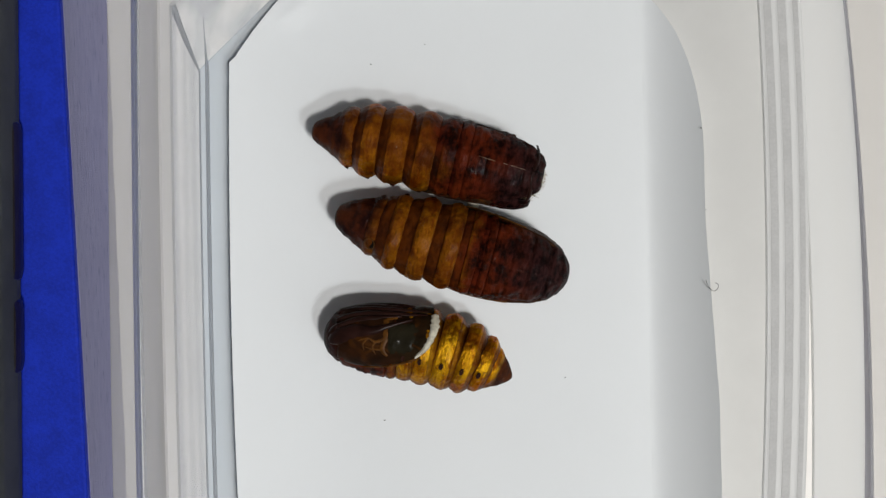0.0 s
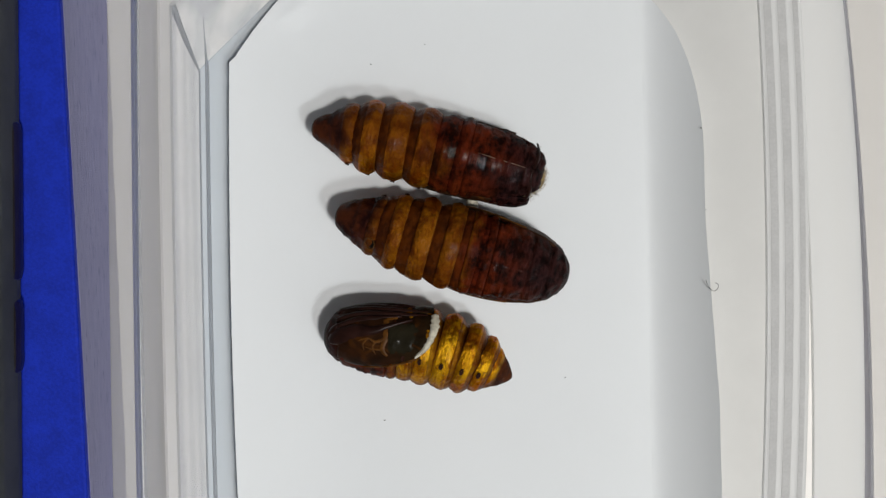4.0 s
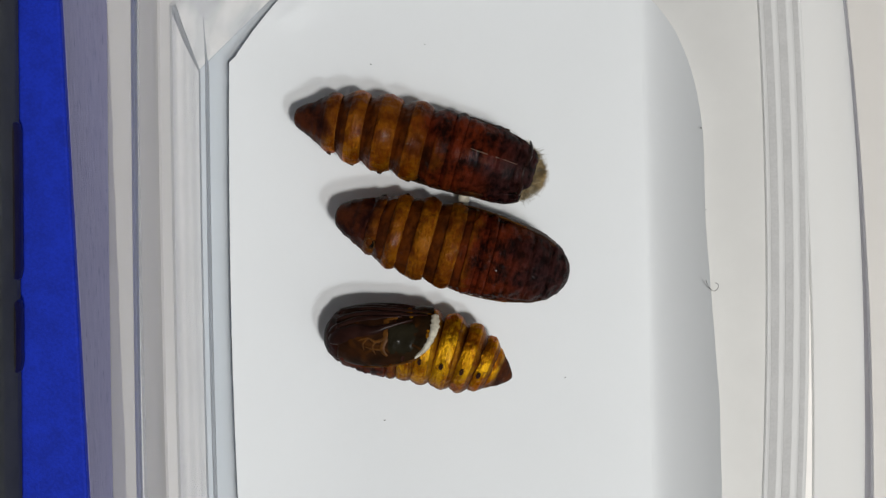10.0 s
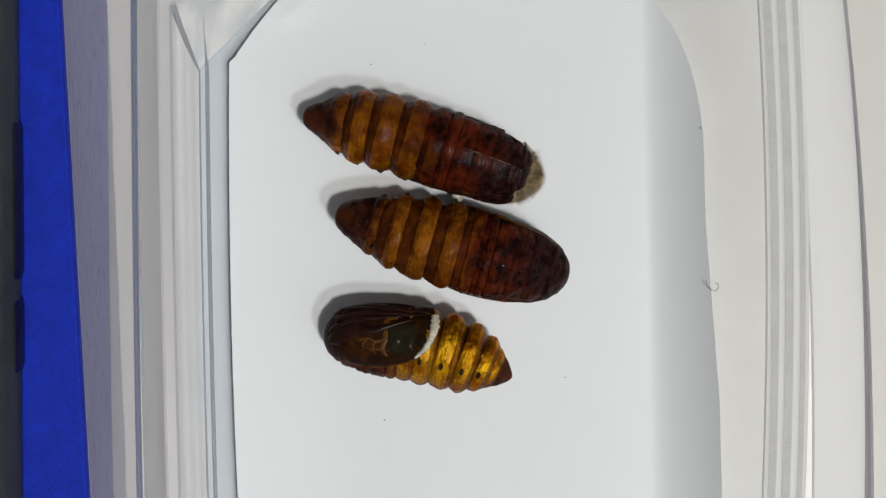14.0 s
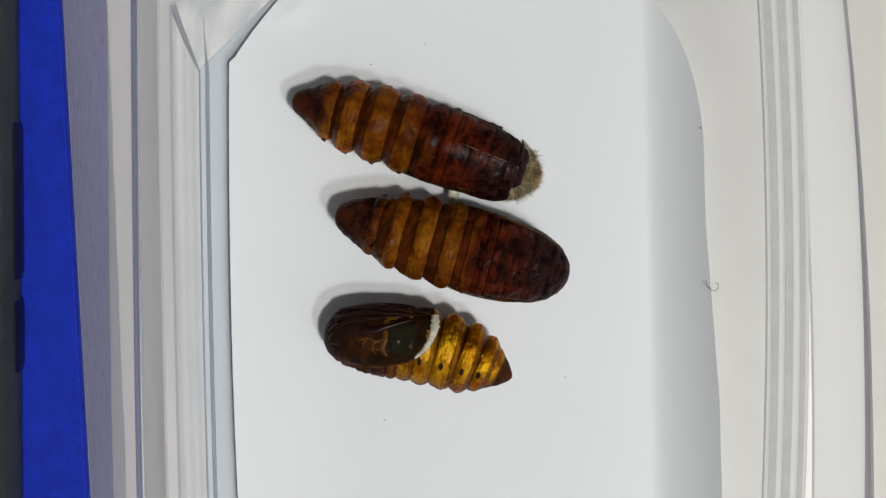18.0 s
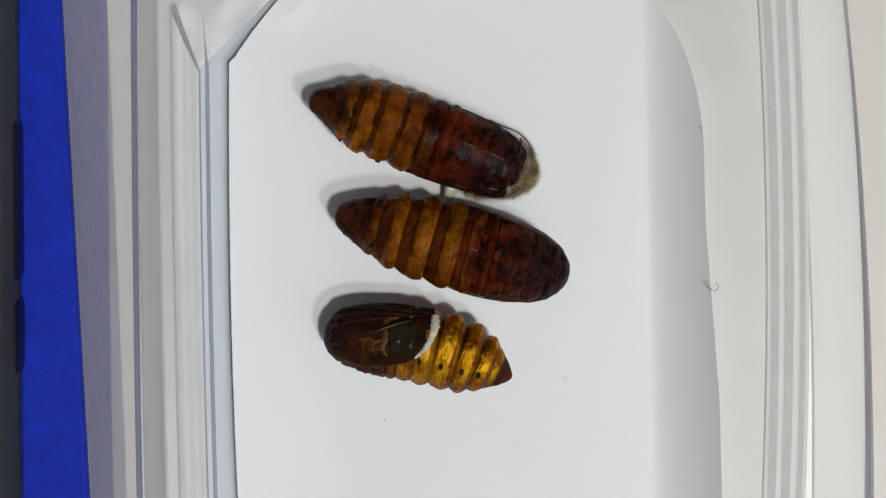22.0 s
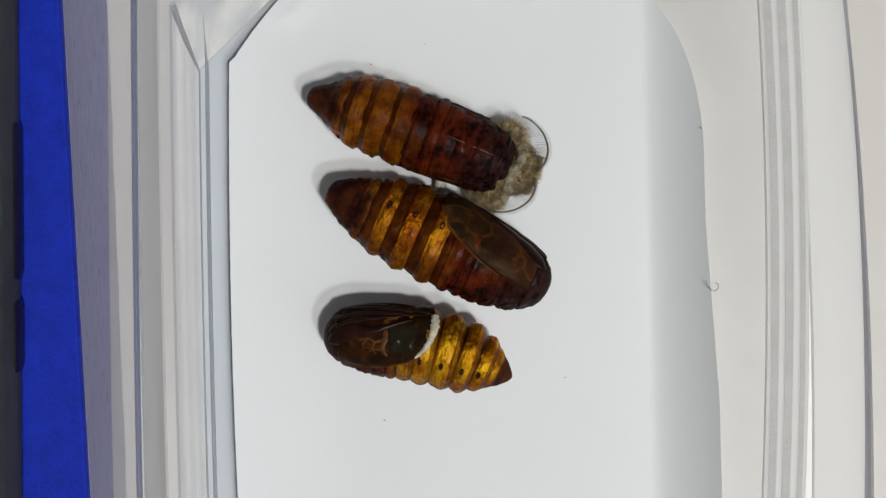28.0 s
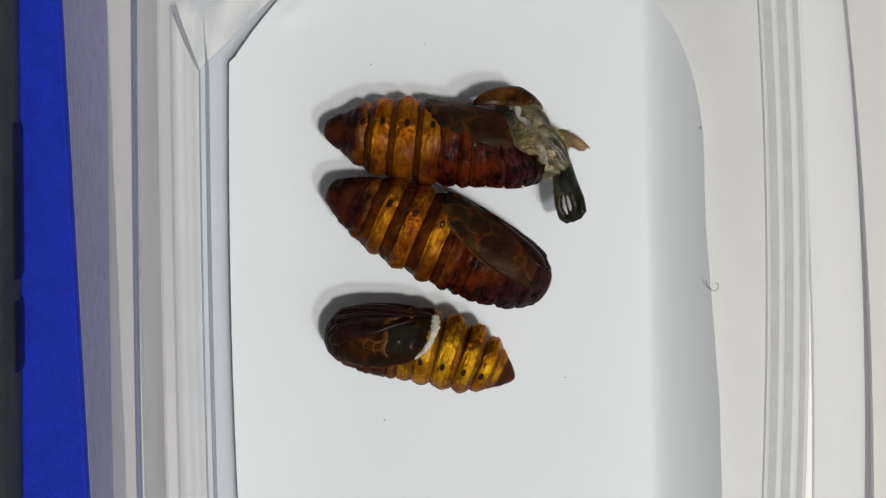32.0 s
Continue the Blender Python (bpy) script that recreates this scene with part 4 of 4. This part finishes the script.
for s in (-1, 1):
    p = part("hind_wing", mesh_of("hind_wing", *crumpled([(-4.0, 0, 0), (-1.5, 0, 0.2), (1.5, 0, 0.4), (4.0, 0, 0.2), (6.0, 0, -0.3)], [2.4, 3.9, 4.1, 3.2, 1.2], 1.1, s * 5, 5, 40), WING_OLIVE), moth, "crumpled olive-grey wing with white folds")
    part("fold", mesh_of("fold", *crumpled([(-1.6, 2.8, 0.85), (-0.4, 1.9, 1.2), (0.3, 0.9, 1.3), (1.9, 0.6, 1.35), (3.6, -1.0, 1.05)], [0.2, 0.55, 0.25, 0.5, 0.2], 0.32, 4), WHITE_FOLD), p, "white fold line")
    part("fringe", furry("fringe", (1.0, 0, 0.2), (4.8, 3.7, 1.5), 900, 1.1, 21, FUR_PALE, (0.8, 0, 0.1), lambda d: noise.noise(d * 2.4 + Vector((4, 0, 0))) > 0.08), p, "pale hairs along the wing")
    part("scales", furry("scales", (0.6, 0, 0.2), (4.9, 3.9, 1.4), 2800, 0.7, 23, FUR, (0.9, 0, 0.0), lambda d: d.x > -0.35), p, "olive scales over the wing")
    part("fold", mesh_of("fold", *crumpled([(2.6, -2.6, 0.7), (3.4, -1.4, 1.1), (4.6, -0.6, 0.9)], [0.25, 0.6, 0.2], 0.3, 7), FUR_PALE), p, "cream fold line")
    part("fold", mesh_of("fold", *crumpled([(-2.6, -2.2, 0.75), (-1.0, -2.6, 0.95), (0.8, -2.2, 0.95)], [0.2, 0.45, 0.2], 0.3, 9), WING_WET), p, "dark wet crease")
    for path, w, mat in (([(-3.4, 1.4, 0.7), (-1.8, 0.2, 1.1), (-0.4, -0.8, 1.1)], [0.6, 1.5, 0.6], WING_WET), ([(2.2, 1.8, 0.8), (3.0, 1.2, 1.0), (3.8, 1.8, 0.7)], [0.3, 0.7, 0.2], FUR_PALE),
                         ([(1.2, 2.6, 0.65), (2.4, 2.9, 0.65), (4.0, 2.4, 0.45)], [0.2, 0.5, 0.2], WING_WET), ([(0.5, -0.5, 1.25), (2.0, -0.9, 1.25), (3.5, -2.0, 0.85)], [0.1, 0.35, 0.1], WING_WET)):
        part("fold", mesh_of("fold", *crumpled(path, w, 0.35, 6), mat), p, "dark wet crease" if mat == WING_WET else "cream fold line")
    for fold in p.children:
        if fold.name.startswith("fold"):
            fold.data.transform(Matrix.Translation((0, 0, 0.4 * MM)))
    pads.append(p)
legs = []
for s in (-1, 1):
    lg = part("foreleg", mesh_of("foreleg", *joined([tube([(-0.6, 0, 0), (0, 0, 0), (1.6, 0, 0.3), (3.0, 0, 0.2), (3.9, 0, 0.1), (4.3, 0, 0)], [0.2, 0.5, 0.72, 0.85, 0.8, 0.45], 10), tube([(4.0, 0.5, 0.1), (4.6, 0.6, 0), (4.9, 0.5, -0.2)], [0.22, 0.16, 0.1], 8)]), LEG), moth, "furred brown fore leg")
    part("leg_fur", furry("leg_fur", (2.2, 0, 0.2), (2.2, 0.85, 0.85), 520, 0.45, 17, LEG, (0.6, 0, -0.2)), lg)
    legs.append(lg)


# the torn belly piece that swings away as the moth comes out
shape[0] = BLUNT
flap = part("shell_flap", patch("shell_flap", [(-1.8, 126, 131), (0.2, 117, 141), (2.6, 112, 145), (5.5, 110, 146), (7.8, 112, 143), (9.2, 118, 138)], FLAP, 0.30, 0.2, 7, 0.03), pupa_a, "torn amber-brown strip of shell")
for v in flap.data.vertices:
    v.co.z -= 1.5 * MM * max(0.0, 1 - ((v.co.x / MM - 3.7) / 5.6) ** 2)
cheek = part("shell_flap", patch("shell_flap", [(2.0, -128, -84), (3.6, -140, -66), (5.5, -146, -58), (7.4, -140, -56), (8.8, -118, -62)], SKIN_A, 0.18, 0.2, 5, 0.05), pupa_a, "reddish torn side piece of shell")

# ---- small things on and by the card ----
def small_thing(name, data, label, category):
    return tagged(new(name, data), label, category)


v, f = tube(spline([(41.5, -4.9, 8.2), (41.9, -5.9, 8.3), (42.6, -6.6, 8.3), (43.3, -6.3, 8.3), (43.4, -5.6, 8.3), (42.9, -5.3, 8.3)], 6), [0.055] * 31, 6)
small_thing("stray_hair", mesh_of("stray_hair", v, f, LINT), "short grey curled hair on the box wall", "hair")
for sx, sy, sr in ((-27.5, 31.0, 0.1), (-11.8, 30.2, 0.12), (-9.5, -28.0, 0.13), (-5.0, -17.5, 0.12), (20.0, -21.0, 0.12), (-3.0, 33.5, 0.1)):
    g = egg("speck", (sx, sy, 2.12), (sr, sr * 0.7, 0.12), SPECK, sx, 0.3, 10, 6)
    small_thing("speck", g, "tiny dark speck on the white card", "speck")


for sx, sy, sz, sr in ((40.95, 19.2, 7.4, 0.15), (41.55, 6.2, 7.9, 0.12)):
    small_thing("speck", egg("speck", (sx, sy, sz), (sr * 0.6, sr, sr), LINT, sy, 0.3, 10, 6), "tiny grey speck on the card's edge", "speck")
for sx, sy, sr in ((-55.6, -22.2, 0.42), (-56.2, -24.4, 0.34), (-54.9, -20.6, 0.25), (-60.2, -33.5, 0.4), (-60.3, -35.2, 0.4)):
    zz = 17.5 + (sy + 63) / 160 * 5.4
    g = egg("droplet", (sx, sy, zz), (sr, sr, sr * 0.6), DROP, 1.0, 0.0, 16, 8)
    small_thing("droplet", g, "tiny clear water droplet on the blue cover", "droplet")


# ---- what moves ----
def spot(x, y, heading, roll=0.0, lift=0.0, pitch=0.0, stout=1.0):
    """A pupa's pose on the card: millimetres, degrees clockwise seen from above; it lies on its thickest ring."""
    base = 6.72 * stout * math.hypot(TILT_Z * math.cos(radians(roll)), math.sin(radians(roll)))
    return pose(x * MM, y * MM, (2.05 + base + lift) * MM) @ pose(0, 0, 0, 0, 0, -heading) @ pose(0, 0, 0, 0, -pitch, 0) @ pose(0, 0, 0, roll, 0, 0)


def tail_poses(stretch, side, raised, size=1.0, roll=0.0):
    """Poses of tail cone and the four moving rings, tail first, in the pupa's space."""
    c, s = math.cos(radians(roll)), math.sin(radians(roll))
    side, raised = side * c - raised * s, raised * c + side * s
    m = Matrix.Identity(4)
    out = []
    for joint in (-7.6, -11.6, -16.0, -19.6):
        m = m @ Matrix.Translation((-stretch * MM, 0, 0)) @ pose(joint * size * MM, 0, 0, 0, raised, side) @ Matrix.Translation((-joint * size * MM, 0, 0))
        out.append(m.copy())
    return [out[3], out[3], out[2], out[1], out[0]]


def between(t, pairs):
    """A value between timed pairs."""
    for (a, p), (b, q) in zip(pairs, pairs[1:]):
        if t <= b:
            return p + (q - p) * max(0.0, (t - a) / (b - a))
    return pairs[-1][1]


def motions():
    # seconds, x, y, heading, roll, stretch a joint, sideways bend a joint, tail raised a joint
    path = (
        (0, 5.79, 13.33, 13.5, -5, 0.11, 1, 0),
        (0.5, 5.78, 13.56, 13.6, -5, -0.09, 1.15, 0),
        (1, 5.78, 13.74, 13.7, -5, 0.6, 1.25, 0),
        (1.5, 5.61, 13.74, 13.8, -5, 0.58, 1.25, 0),
        (2, 5.69, 13.74, 13.9, -5, 0.61, 1.35, 0),
        (2.5, 5.69, 13.74, 14, -5, 0.61, 1.35, 0),
        (3, 5.52, 13.74, 14.1, -5, 0.5, 1.05, 0),
        (3.5, 5.78, 13.74, 14.2, -5, 0.03, 1.45, 0),
        (5.5, 5.6, 13.91, 14.7, -5, 0.6, 1.35, 0),
        (6, 5.25, 13.57, 14.8, -5, 0.44, 0.75, 0),
        (6.5, 5.34, 14, 14.9, -5, -0.08, 1.05, 0),
        (7, 5.25, 14.17, 15, -5, 0.61, 1.35, 0),
        (7.5, 5.25, 14.17, 15.2, -5, 0.61, 1.55, 0),
        (8, 5.24, 14.17, 15.4, -5, 0.61, 1.65, 0),
        (8.5, 4.55, 14.43, 15.6, -5, 0.15, 1.15, 0),
        (9, 4.8, 14.18, 15.8, -5, 0.1, 2.05, 0),
        (9.5, 4.71, 14.44, 16, -5, 0.65, 1.65, 0),
        (10, 4.62, 14.44, 16.2, -5, 0.57, 1.65, 0),
        (10.5, 4.54, 14.44, 16.4, -5, 0.55, 1.75, 0),
        (11, 3.5, 14.79, 16.6, -5, 0.1, 1.45, 0),
        (11.5, 4.27, 14.44, 16.8, -5, -0.02, 2.15, 0),
        (12, 3.83, 14.96, 17, -5, 0.51, 2.15, 0),
        (12.5, 3.83, 14.79, 17.2, -5, 0.52, 1.85, 0),
        (13, 3.74, 14.79, 17.4, -5, 0.5, 1.95, 0),
        (13.5, 3.74, 14.79, 17.7, -5, 0.51, 2.15, 0),
        (14, 3.73, 14.53, 17.9, -5, 0.02, 1.95, 0),
        (14.5, 3.47, 14.47, 18.1, -5, 0.15, 1.55, 0),
        (15.3, 3.5, 14.6, 18.4, -5, 0.25, 1.8, 0),
        (16.1, 3.6, 14.5, 18.8, -5, 0.1, 1.6, 1),
        (16.5, 4.49, 13.18, 19, -5, -0.35, 0.15, 9),
        (16.7, 3.72, 13.88, 19.1, -5, -0.35, -0.05, 4),
        (17, 3.28, 14.93, 19.1, -5, 0.37, 1.15, 0),
        (17.5, 3.28, 15.13, 19.3, -5, 0.43, 1.05, 0),
        (18, 3.28, 15.15, 19.4, -5, 0.43, 1.15, 0),
        (18.5, 3.19, 15.17, 19.6, -5, 0.39, 1.15, 0),
        (19, 2.76, 14.68, 19.7, -5, 0.08, 0.75, 0),
        (19.5, 2.76, 14.71, 19.9, -5, -0.16, 0.95, 0),
        (20, 3.45, 15.01, 20, -5, 0.1, 1.85, 0),
        (20.5, 3.18, 15.37, 20.1, -5, 0.25, 1.55, 0),
        (21, 2.66, 14.88, 20.2, -5, -0.35, 1.35, 0),
        (21.5, 2.75, 15.43, 20.3, -5, -0.2, 2.15, 0),
        (22, 2.92, 15.62, 20.4, -5, -0.35, 1.15, 3),
        (22.5, 2.66, 14.95, 20.5, -5, -0.31, 1.05, 0),
        (23, 2.14, 15.4, 20.6, -5, -0.45, 1.15, 0),
        (23.5, 1.96, 16.21, 20.7, -5, -0.35, 1.05, 1),
        (24, 1.27, 15.97, 20.8, -5, -0.69, 1.05, 0),
        (24.5, 1.26, 16.32, 20.9, -5, -0.62, 1.15, 0),
        (25, 1.43, 17.12, 21, -5, -0.12, 0.75, 0),
        (25.5, 0.22, 17.21, 21.2, -5, -1.07, 0.6, 0),
        (27.5, 1.33, 16.57, 20.8, -5, -0.98, 0.6, 0),
        (28, 1.33, 16.61, 20.5, -2, -0.66, 1, 0),
        (28.5, 1.5, 16.34, 20.6, 3, -0.52, 0.4, 0),
        (29, 1.5, 16.41, 20.7, 3, -0.54, 0.7, 0),
        (29.5, 1.84, 17.37, 20.8, 0, -0.73, 2.4, 0),
        (30, 0.54, 15.6, 20.9, 8, -1.24, 0.1, 0),
        (30.5, 1.32, 15.41, 21, 8, -0.66, 0.4, 0),
        (30.7, 1.14, 15.4, 21, 9, -0.58, 1, 0),
        (30.8, 3.1, 13.5, 20, 25, -0.4, 0, 0),
        (30.9, 5.38, 15.08, 12, 62, -0.38, -0.5, 0),
        (31, 6.7, 17.8, 5, 76, -0.4, -1, 0),
        (31.1, 6, 18.6, 4, 78, -0.3, -1, 0),
        (31.3, 5.7, 17.7, 5, 78, -0.3, -1, 0),
        (31.5, 5.8, 16.8, 6, 80, -0.3, -1, 0),
        (31.7, 6.1, 16, 9, 80, -0.5, 0, 0),
        (31.8, 7.1, 16.1, 6, 81, -0.5, -0.5, 0),
        (32, 6.4, 16.2, 4.5, 82, -0.3, -1, 0),
    )
    walk(pupa_a, [(t, spot(x, y - 0.1, h, ro)) for t, x, y, h, ro, *_ in path])
    bent = [(t, tail_poses(st, si, up, 1.0, ro)) for t, _, _, _, ro, st, si, up in path]
    for i, piece in enumerate(moving_a):
        walk(piece, [(t, p[i]) for t, p in bent])

    # how far the moth's neck has come along the pupa
    out = ((0, 7.5), (0.5, 7.3), (1, 8.5), (3, 8.4), (3.5, 7.7), (5.5, 8.9), (6, 8.1), (6.5, 7.9), (7, 9.0), (8, 9.0), (9, 7.9), (9.5, 9.3), (11, 9.3), (11.5, 7.9),
           (12, 10.4), (13.5, 10.4), (14, 9.8), (16.5, 9.2), (17, 10.1), (22, 10.1), (23, 10.7), (25, 11.3), (25.5, 10.9), (27.5, 12.0), (30.7, 12.6), (30.9, 11.0), (31, 10.4), (32, 10.1))
    walk(moth, [(t, spot(x, y - 0.1, h, ro) @ pose(between(t, out) * MM, 0, 0)) for t, x, y, h, ro, *_ in path])

    def at(x, y, z, rx=0, ry=0, rz=0):
        return pose(x * MM, y * MM, z * MM, rx, ry, rz)

    for s, fe in zip((-1, 1), feelers):
        back = at(0.2, s * 0.9, 0.9, 0, 0, s * 75)
        half = at(0.9, s * 0.9, 0.9, 0, 0, s * 30)
        outw = at(2.0, s * 0.6, 1.3, 0, 0, s * 4)
        rows = [(0, back), (16.5, back), (17.5, at(0.4, s * 0.9, 0.9, 0, 0, s * 60)), (22, half), (25.0, half), (25.5, outw)]
        if s < 0:
            rows += [(27.3, outw), (27.5, at(1.6, -0.8, 1.3, 0, 0, 48)), (27.7, at(1.6, -0.8, 1.3, 0, 0, 34)), (27.9, at(1.5, -0.8, 1.3, 0, 0, 6))]
        rows += [(28.0, outw), (30.7, outw), (30.8, half), (30.9, at(2.0, 1.5 + s, -1.2, s * -60, 0, 0)), (31.0, at(-0.6, 1.2 + s * 1.2, -1.2, s * -90, 0, 0)), (31.5, at(-1.2, 1.0 + s * 1.2, -1.0, s * -90, 0, 0)), (32, at(-1.4, 1.0 + s * 1.2, -1.0, s * -90, 8, 0))]
        walk(fe, rows)
    for s, w in zip((-1, 1), wings):
        rest = at(-11.0, s * 1.6, -0.9, 0, 0, s * -4)
        bit = at(-11.0, s * 1.8, -1.0, 0, 0, s * -2)
        rows = [(0, rest), (25.0, rest), (27.5, bit), (30.7, bit)]
        if s > 0:
            def hung(x, y, z, lean, twist=0.0):
                turn = Matrix(((0, 1, 0, 0), (0, 0, 1, 0), (1, 0, 0, 0), (0, 0, 0, 1)))
                return at(x, y, z) @ turn @ pose(0, 0, 0, 0, 0, lean) @ pose(0, 0, 0, twist, 0, 0)
            rows += [(30.8, at(-6.5, 0.5, -1.5, -20, -10, 0)), (30.9, hung(-1.4, 1.2, 0.5, 38)), (31.0, hung(1.2, 0.8, 2.4, -14)), (31.3, hung(0.6, 0.8, 3.0, 10, 30)),
                     (31.5, hung(3.5, 0.8, 1.4, 4, 35)), (31.7, hung(1.2, 0.8, 3.5, -14, 20)), (31.8, hung(2.0, 0.8, 1.3, 16, 38)), (32, hung(2.2, 0.8, 2.0, 15, 38))]
        else:
            rows += [(32, bit)]
        walk(w, rows)
    for s, p in zip((-1, 1), pads):
        inside = at(-7.5, s * 1.2, -0.6, s * -90, 0, 0)
        rows = [(0, inside), (27.5, inside), (30.7, inside)]
        rows += [(31.0, at(-5.1, 2.4, -4.6, -90, -22, 6)), (31.3, at(-5.3, 2.5, -4.2, -90, -22, 6)), (31.6, at(-5.5, 2.6, -3.4, -90, -22, 6)), (32, at(-5.6, 2.6, -3.3, -90, -22, 6))] if s > 0 else [(30.9, at(-3.0, 0.0, -1.5, -10, 10, 0)), (31.0, at(-2.4, 1.4, -1.2, -60, -30, 0)), (31.3, at(-2.4, 1.4, -0.6, -60, -30, 0)), (32, at(-2.4, 1.5, -0.4, -60, -32, 0))]
        walk(p, rows)
    for s, tf in zip((-1, 1), tufts):
        tucked = at(-9.0, s * 0.8, -1.2)
        low = 0.9 if s < 0 else 0.0
        full = at(-3.0 - 0.6 * low, s * (4.2 + low), -1.4 - 0.5 * low, 0, 0, s * 15)
        rows = [(0, tucked), (16.5, tucked)]
        rows += [(20.0, at(-6.6, -2.6, -1.5)), (22.5, at(-6.2, -2.9, -1.5)), (25.0, at(-5.0, -3.8, -1.6))] if s < 0 else [(24.0, tucked), (25.5, at(-6.0, s * 2.6, -1.4))]
        rows += [ (27.5, at(-4.4, s * (3.6 + low), -1.5, 0, 0, s * 10)), (28.5, at(-4.0, s * (3.9 + low), -1.5, 0, 0, s * 12)), (30.0, full), (30.7, full)]
        rows += [(31.0, at(-4.0, s * 2.2, -1.2)), (32, at(-4.0, s * 2.2, -1.2))]
        walk(tf, rows)
    for s, lg in zip((-1, 1), legs):
        rest = at(-5.0, s * 1.2, -2.2)
        fore = at(-2.0, s * 1.6, -2.0, 0, 0, s * 14)
        rows = [(0, rest), (25, rest), (27.5, fore), (30.7, fore), (30.9, at(-0.5, 2.2, -1.5, -50, 25, 10) if s > 0 else at(0, 0.2, -2.0, -40, 20, 5))]
        rows += [(31.0, at(-1.4, 2.2, -2.6, -80, -24, 0) if s > 0 else at(-2.6, 1.4, -3.0, -80, 10, 0)), (31.4, at(1.8, 2.2, -1.6, -80, -36, 0) if s > 0 else at(-0.8, 1.4, -2.2, -80, -20, 0)),
                 (31.6, at(1.6, 2.2, -2.2, -80, -50, 0) if s > 0 else at(-0.8, 1.4, -2.2, -80, -30, 0)), (31.8, at(1.9, 2.2, -2.6, -80, -34, 0) if s > 0 else at(-0.8, 1.4, -2.4, -80, -30, 0)),
                 (32, at(1.9, 2.2, -2.8, -80, -34, 0) if s > 0 else at(-0.8, 1.4, -2.6, -80, -30, 0))]
        walk(lg, rows)
    shut = pose(0, 0, 0)
    walk(flap, [(0, shut), (25, shut), (27.5, at(0.6, 0.5, -0.3, 0, 2, 2)), (30.7, at(0.6, 0.6, -0.3, 0, 2, 3)), (30.9, at(0.2, -1.4, -2.5, 8, 9, 2)), (31.0, at(0.4, -1.8, -3.3, 8, 10, 0)), (31.3, at(0.2, -1.9, -3.3, 8, 10, 0)),
                (31.6, at(0.0, -2.0, -3.5, 14, 8, 0)), (32, at(-0.3, -2.0, -3.6, 18, 5, 0))])

    walk(cheek, [(0, shut), (30.7, shut), (31.0, at(0.2, -0.4, -0.6, -6, 0, -2)), (32, at(0.2, -0.4, -0.6, -6, 0, -2))])

    # the second pupa lies still, then rolls on its side
    walk(pupa_b, [(0, spot(9.4, -1.75, 14.5, 8, stout=1.06)), (23.2, spot(9.44, -1.65, 14.5, 8, stout=1.06)), (23.4, spot(9.34, -1.45, 14.8, 8, stout=1.06)), (23.5, spot(9.27, -0.63, 14.5, 10, stout=1.06)),
                  (23.6, spot(7.69, -0.24, 18.1, 25, stout=1.06)), (23.7, spot(7.52, -2.31, 20.0, 62, stout=1.06)), (23.8, spot(7.38, 0.63, 20.1, 50, stout=1.06)), (23.9, spot(6.67, -1.27, 20.5, 70, stout=1.06)),
                  (24.0, spot(6.95, -2.63, 23.6, 82, stout=1.06)), (24.5, spot(6.95, -2.27, 23.6, 82, stout=1.06)), (25.0, spot(7.0, -1.87, 23.6, 84, stout=1.06)), (28, spot(7.0, -1.85, 23.55, 84, stout=1.06)),
                  (32, spot(7.02, -1.67, 23.5, 84, stout=1.06))])
    curl = [(0, tail_poses(-0.05, -0.5, 0)), (23.3, tail_poses(-0.05, -0.5, 0)), (23.5, tail_poses(-0.2, 1.0, 5)), (23.65, tail_poses(-0.1, -1.5, 2)), (23.8, tail_poses(-0.1, 2.0, 0)), (24.0, tail_poses(0, -0.5, 0)), (32, tail_poses(0, -0.5, 0))]
    for i, piece in enumerate(moving_b):
        walk(piece, [(t, p[i]) for t, p in curl])
    # the third hardly stirs
    walk(pupa_c, [(0, spot(-10.2, -14.4, -173, -122, stout=0.87)), (30.5, spot(-10.2, -14.4, -173, -122, stout=0.87)), (32, spot(-10.15, -14.4, -173, -123, stout=0.87))])
    for i, piece in enumerate(moving_c):
        still = tail_poses(-0.1, -4.5, 0, 0.85, -122)[i]
        walk(piece, [(0, still), (31, still), (31.5, tail_poses(0.0, -4.5, 0, 0.85, -122)[i]), (32, tail_poses(0.0, -4.5, 0, 0.85, -122)[i])])


motions()
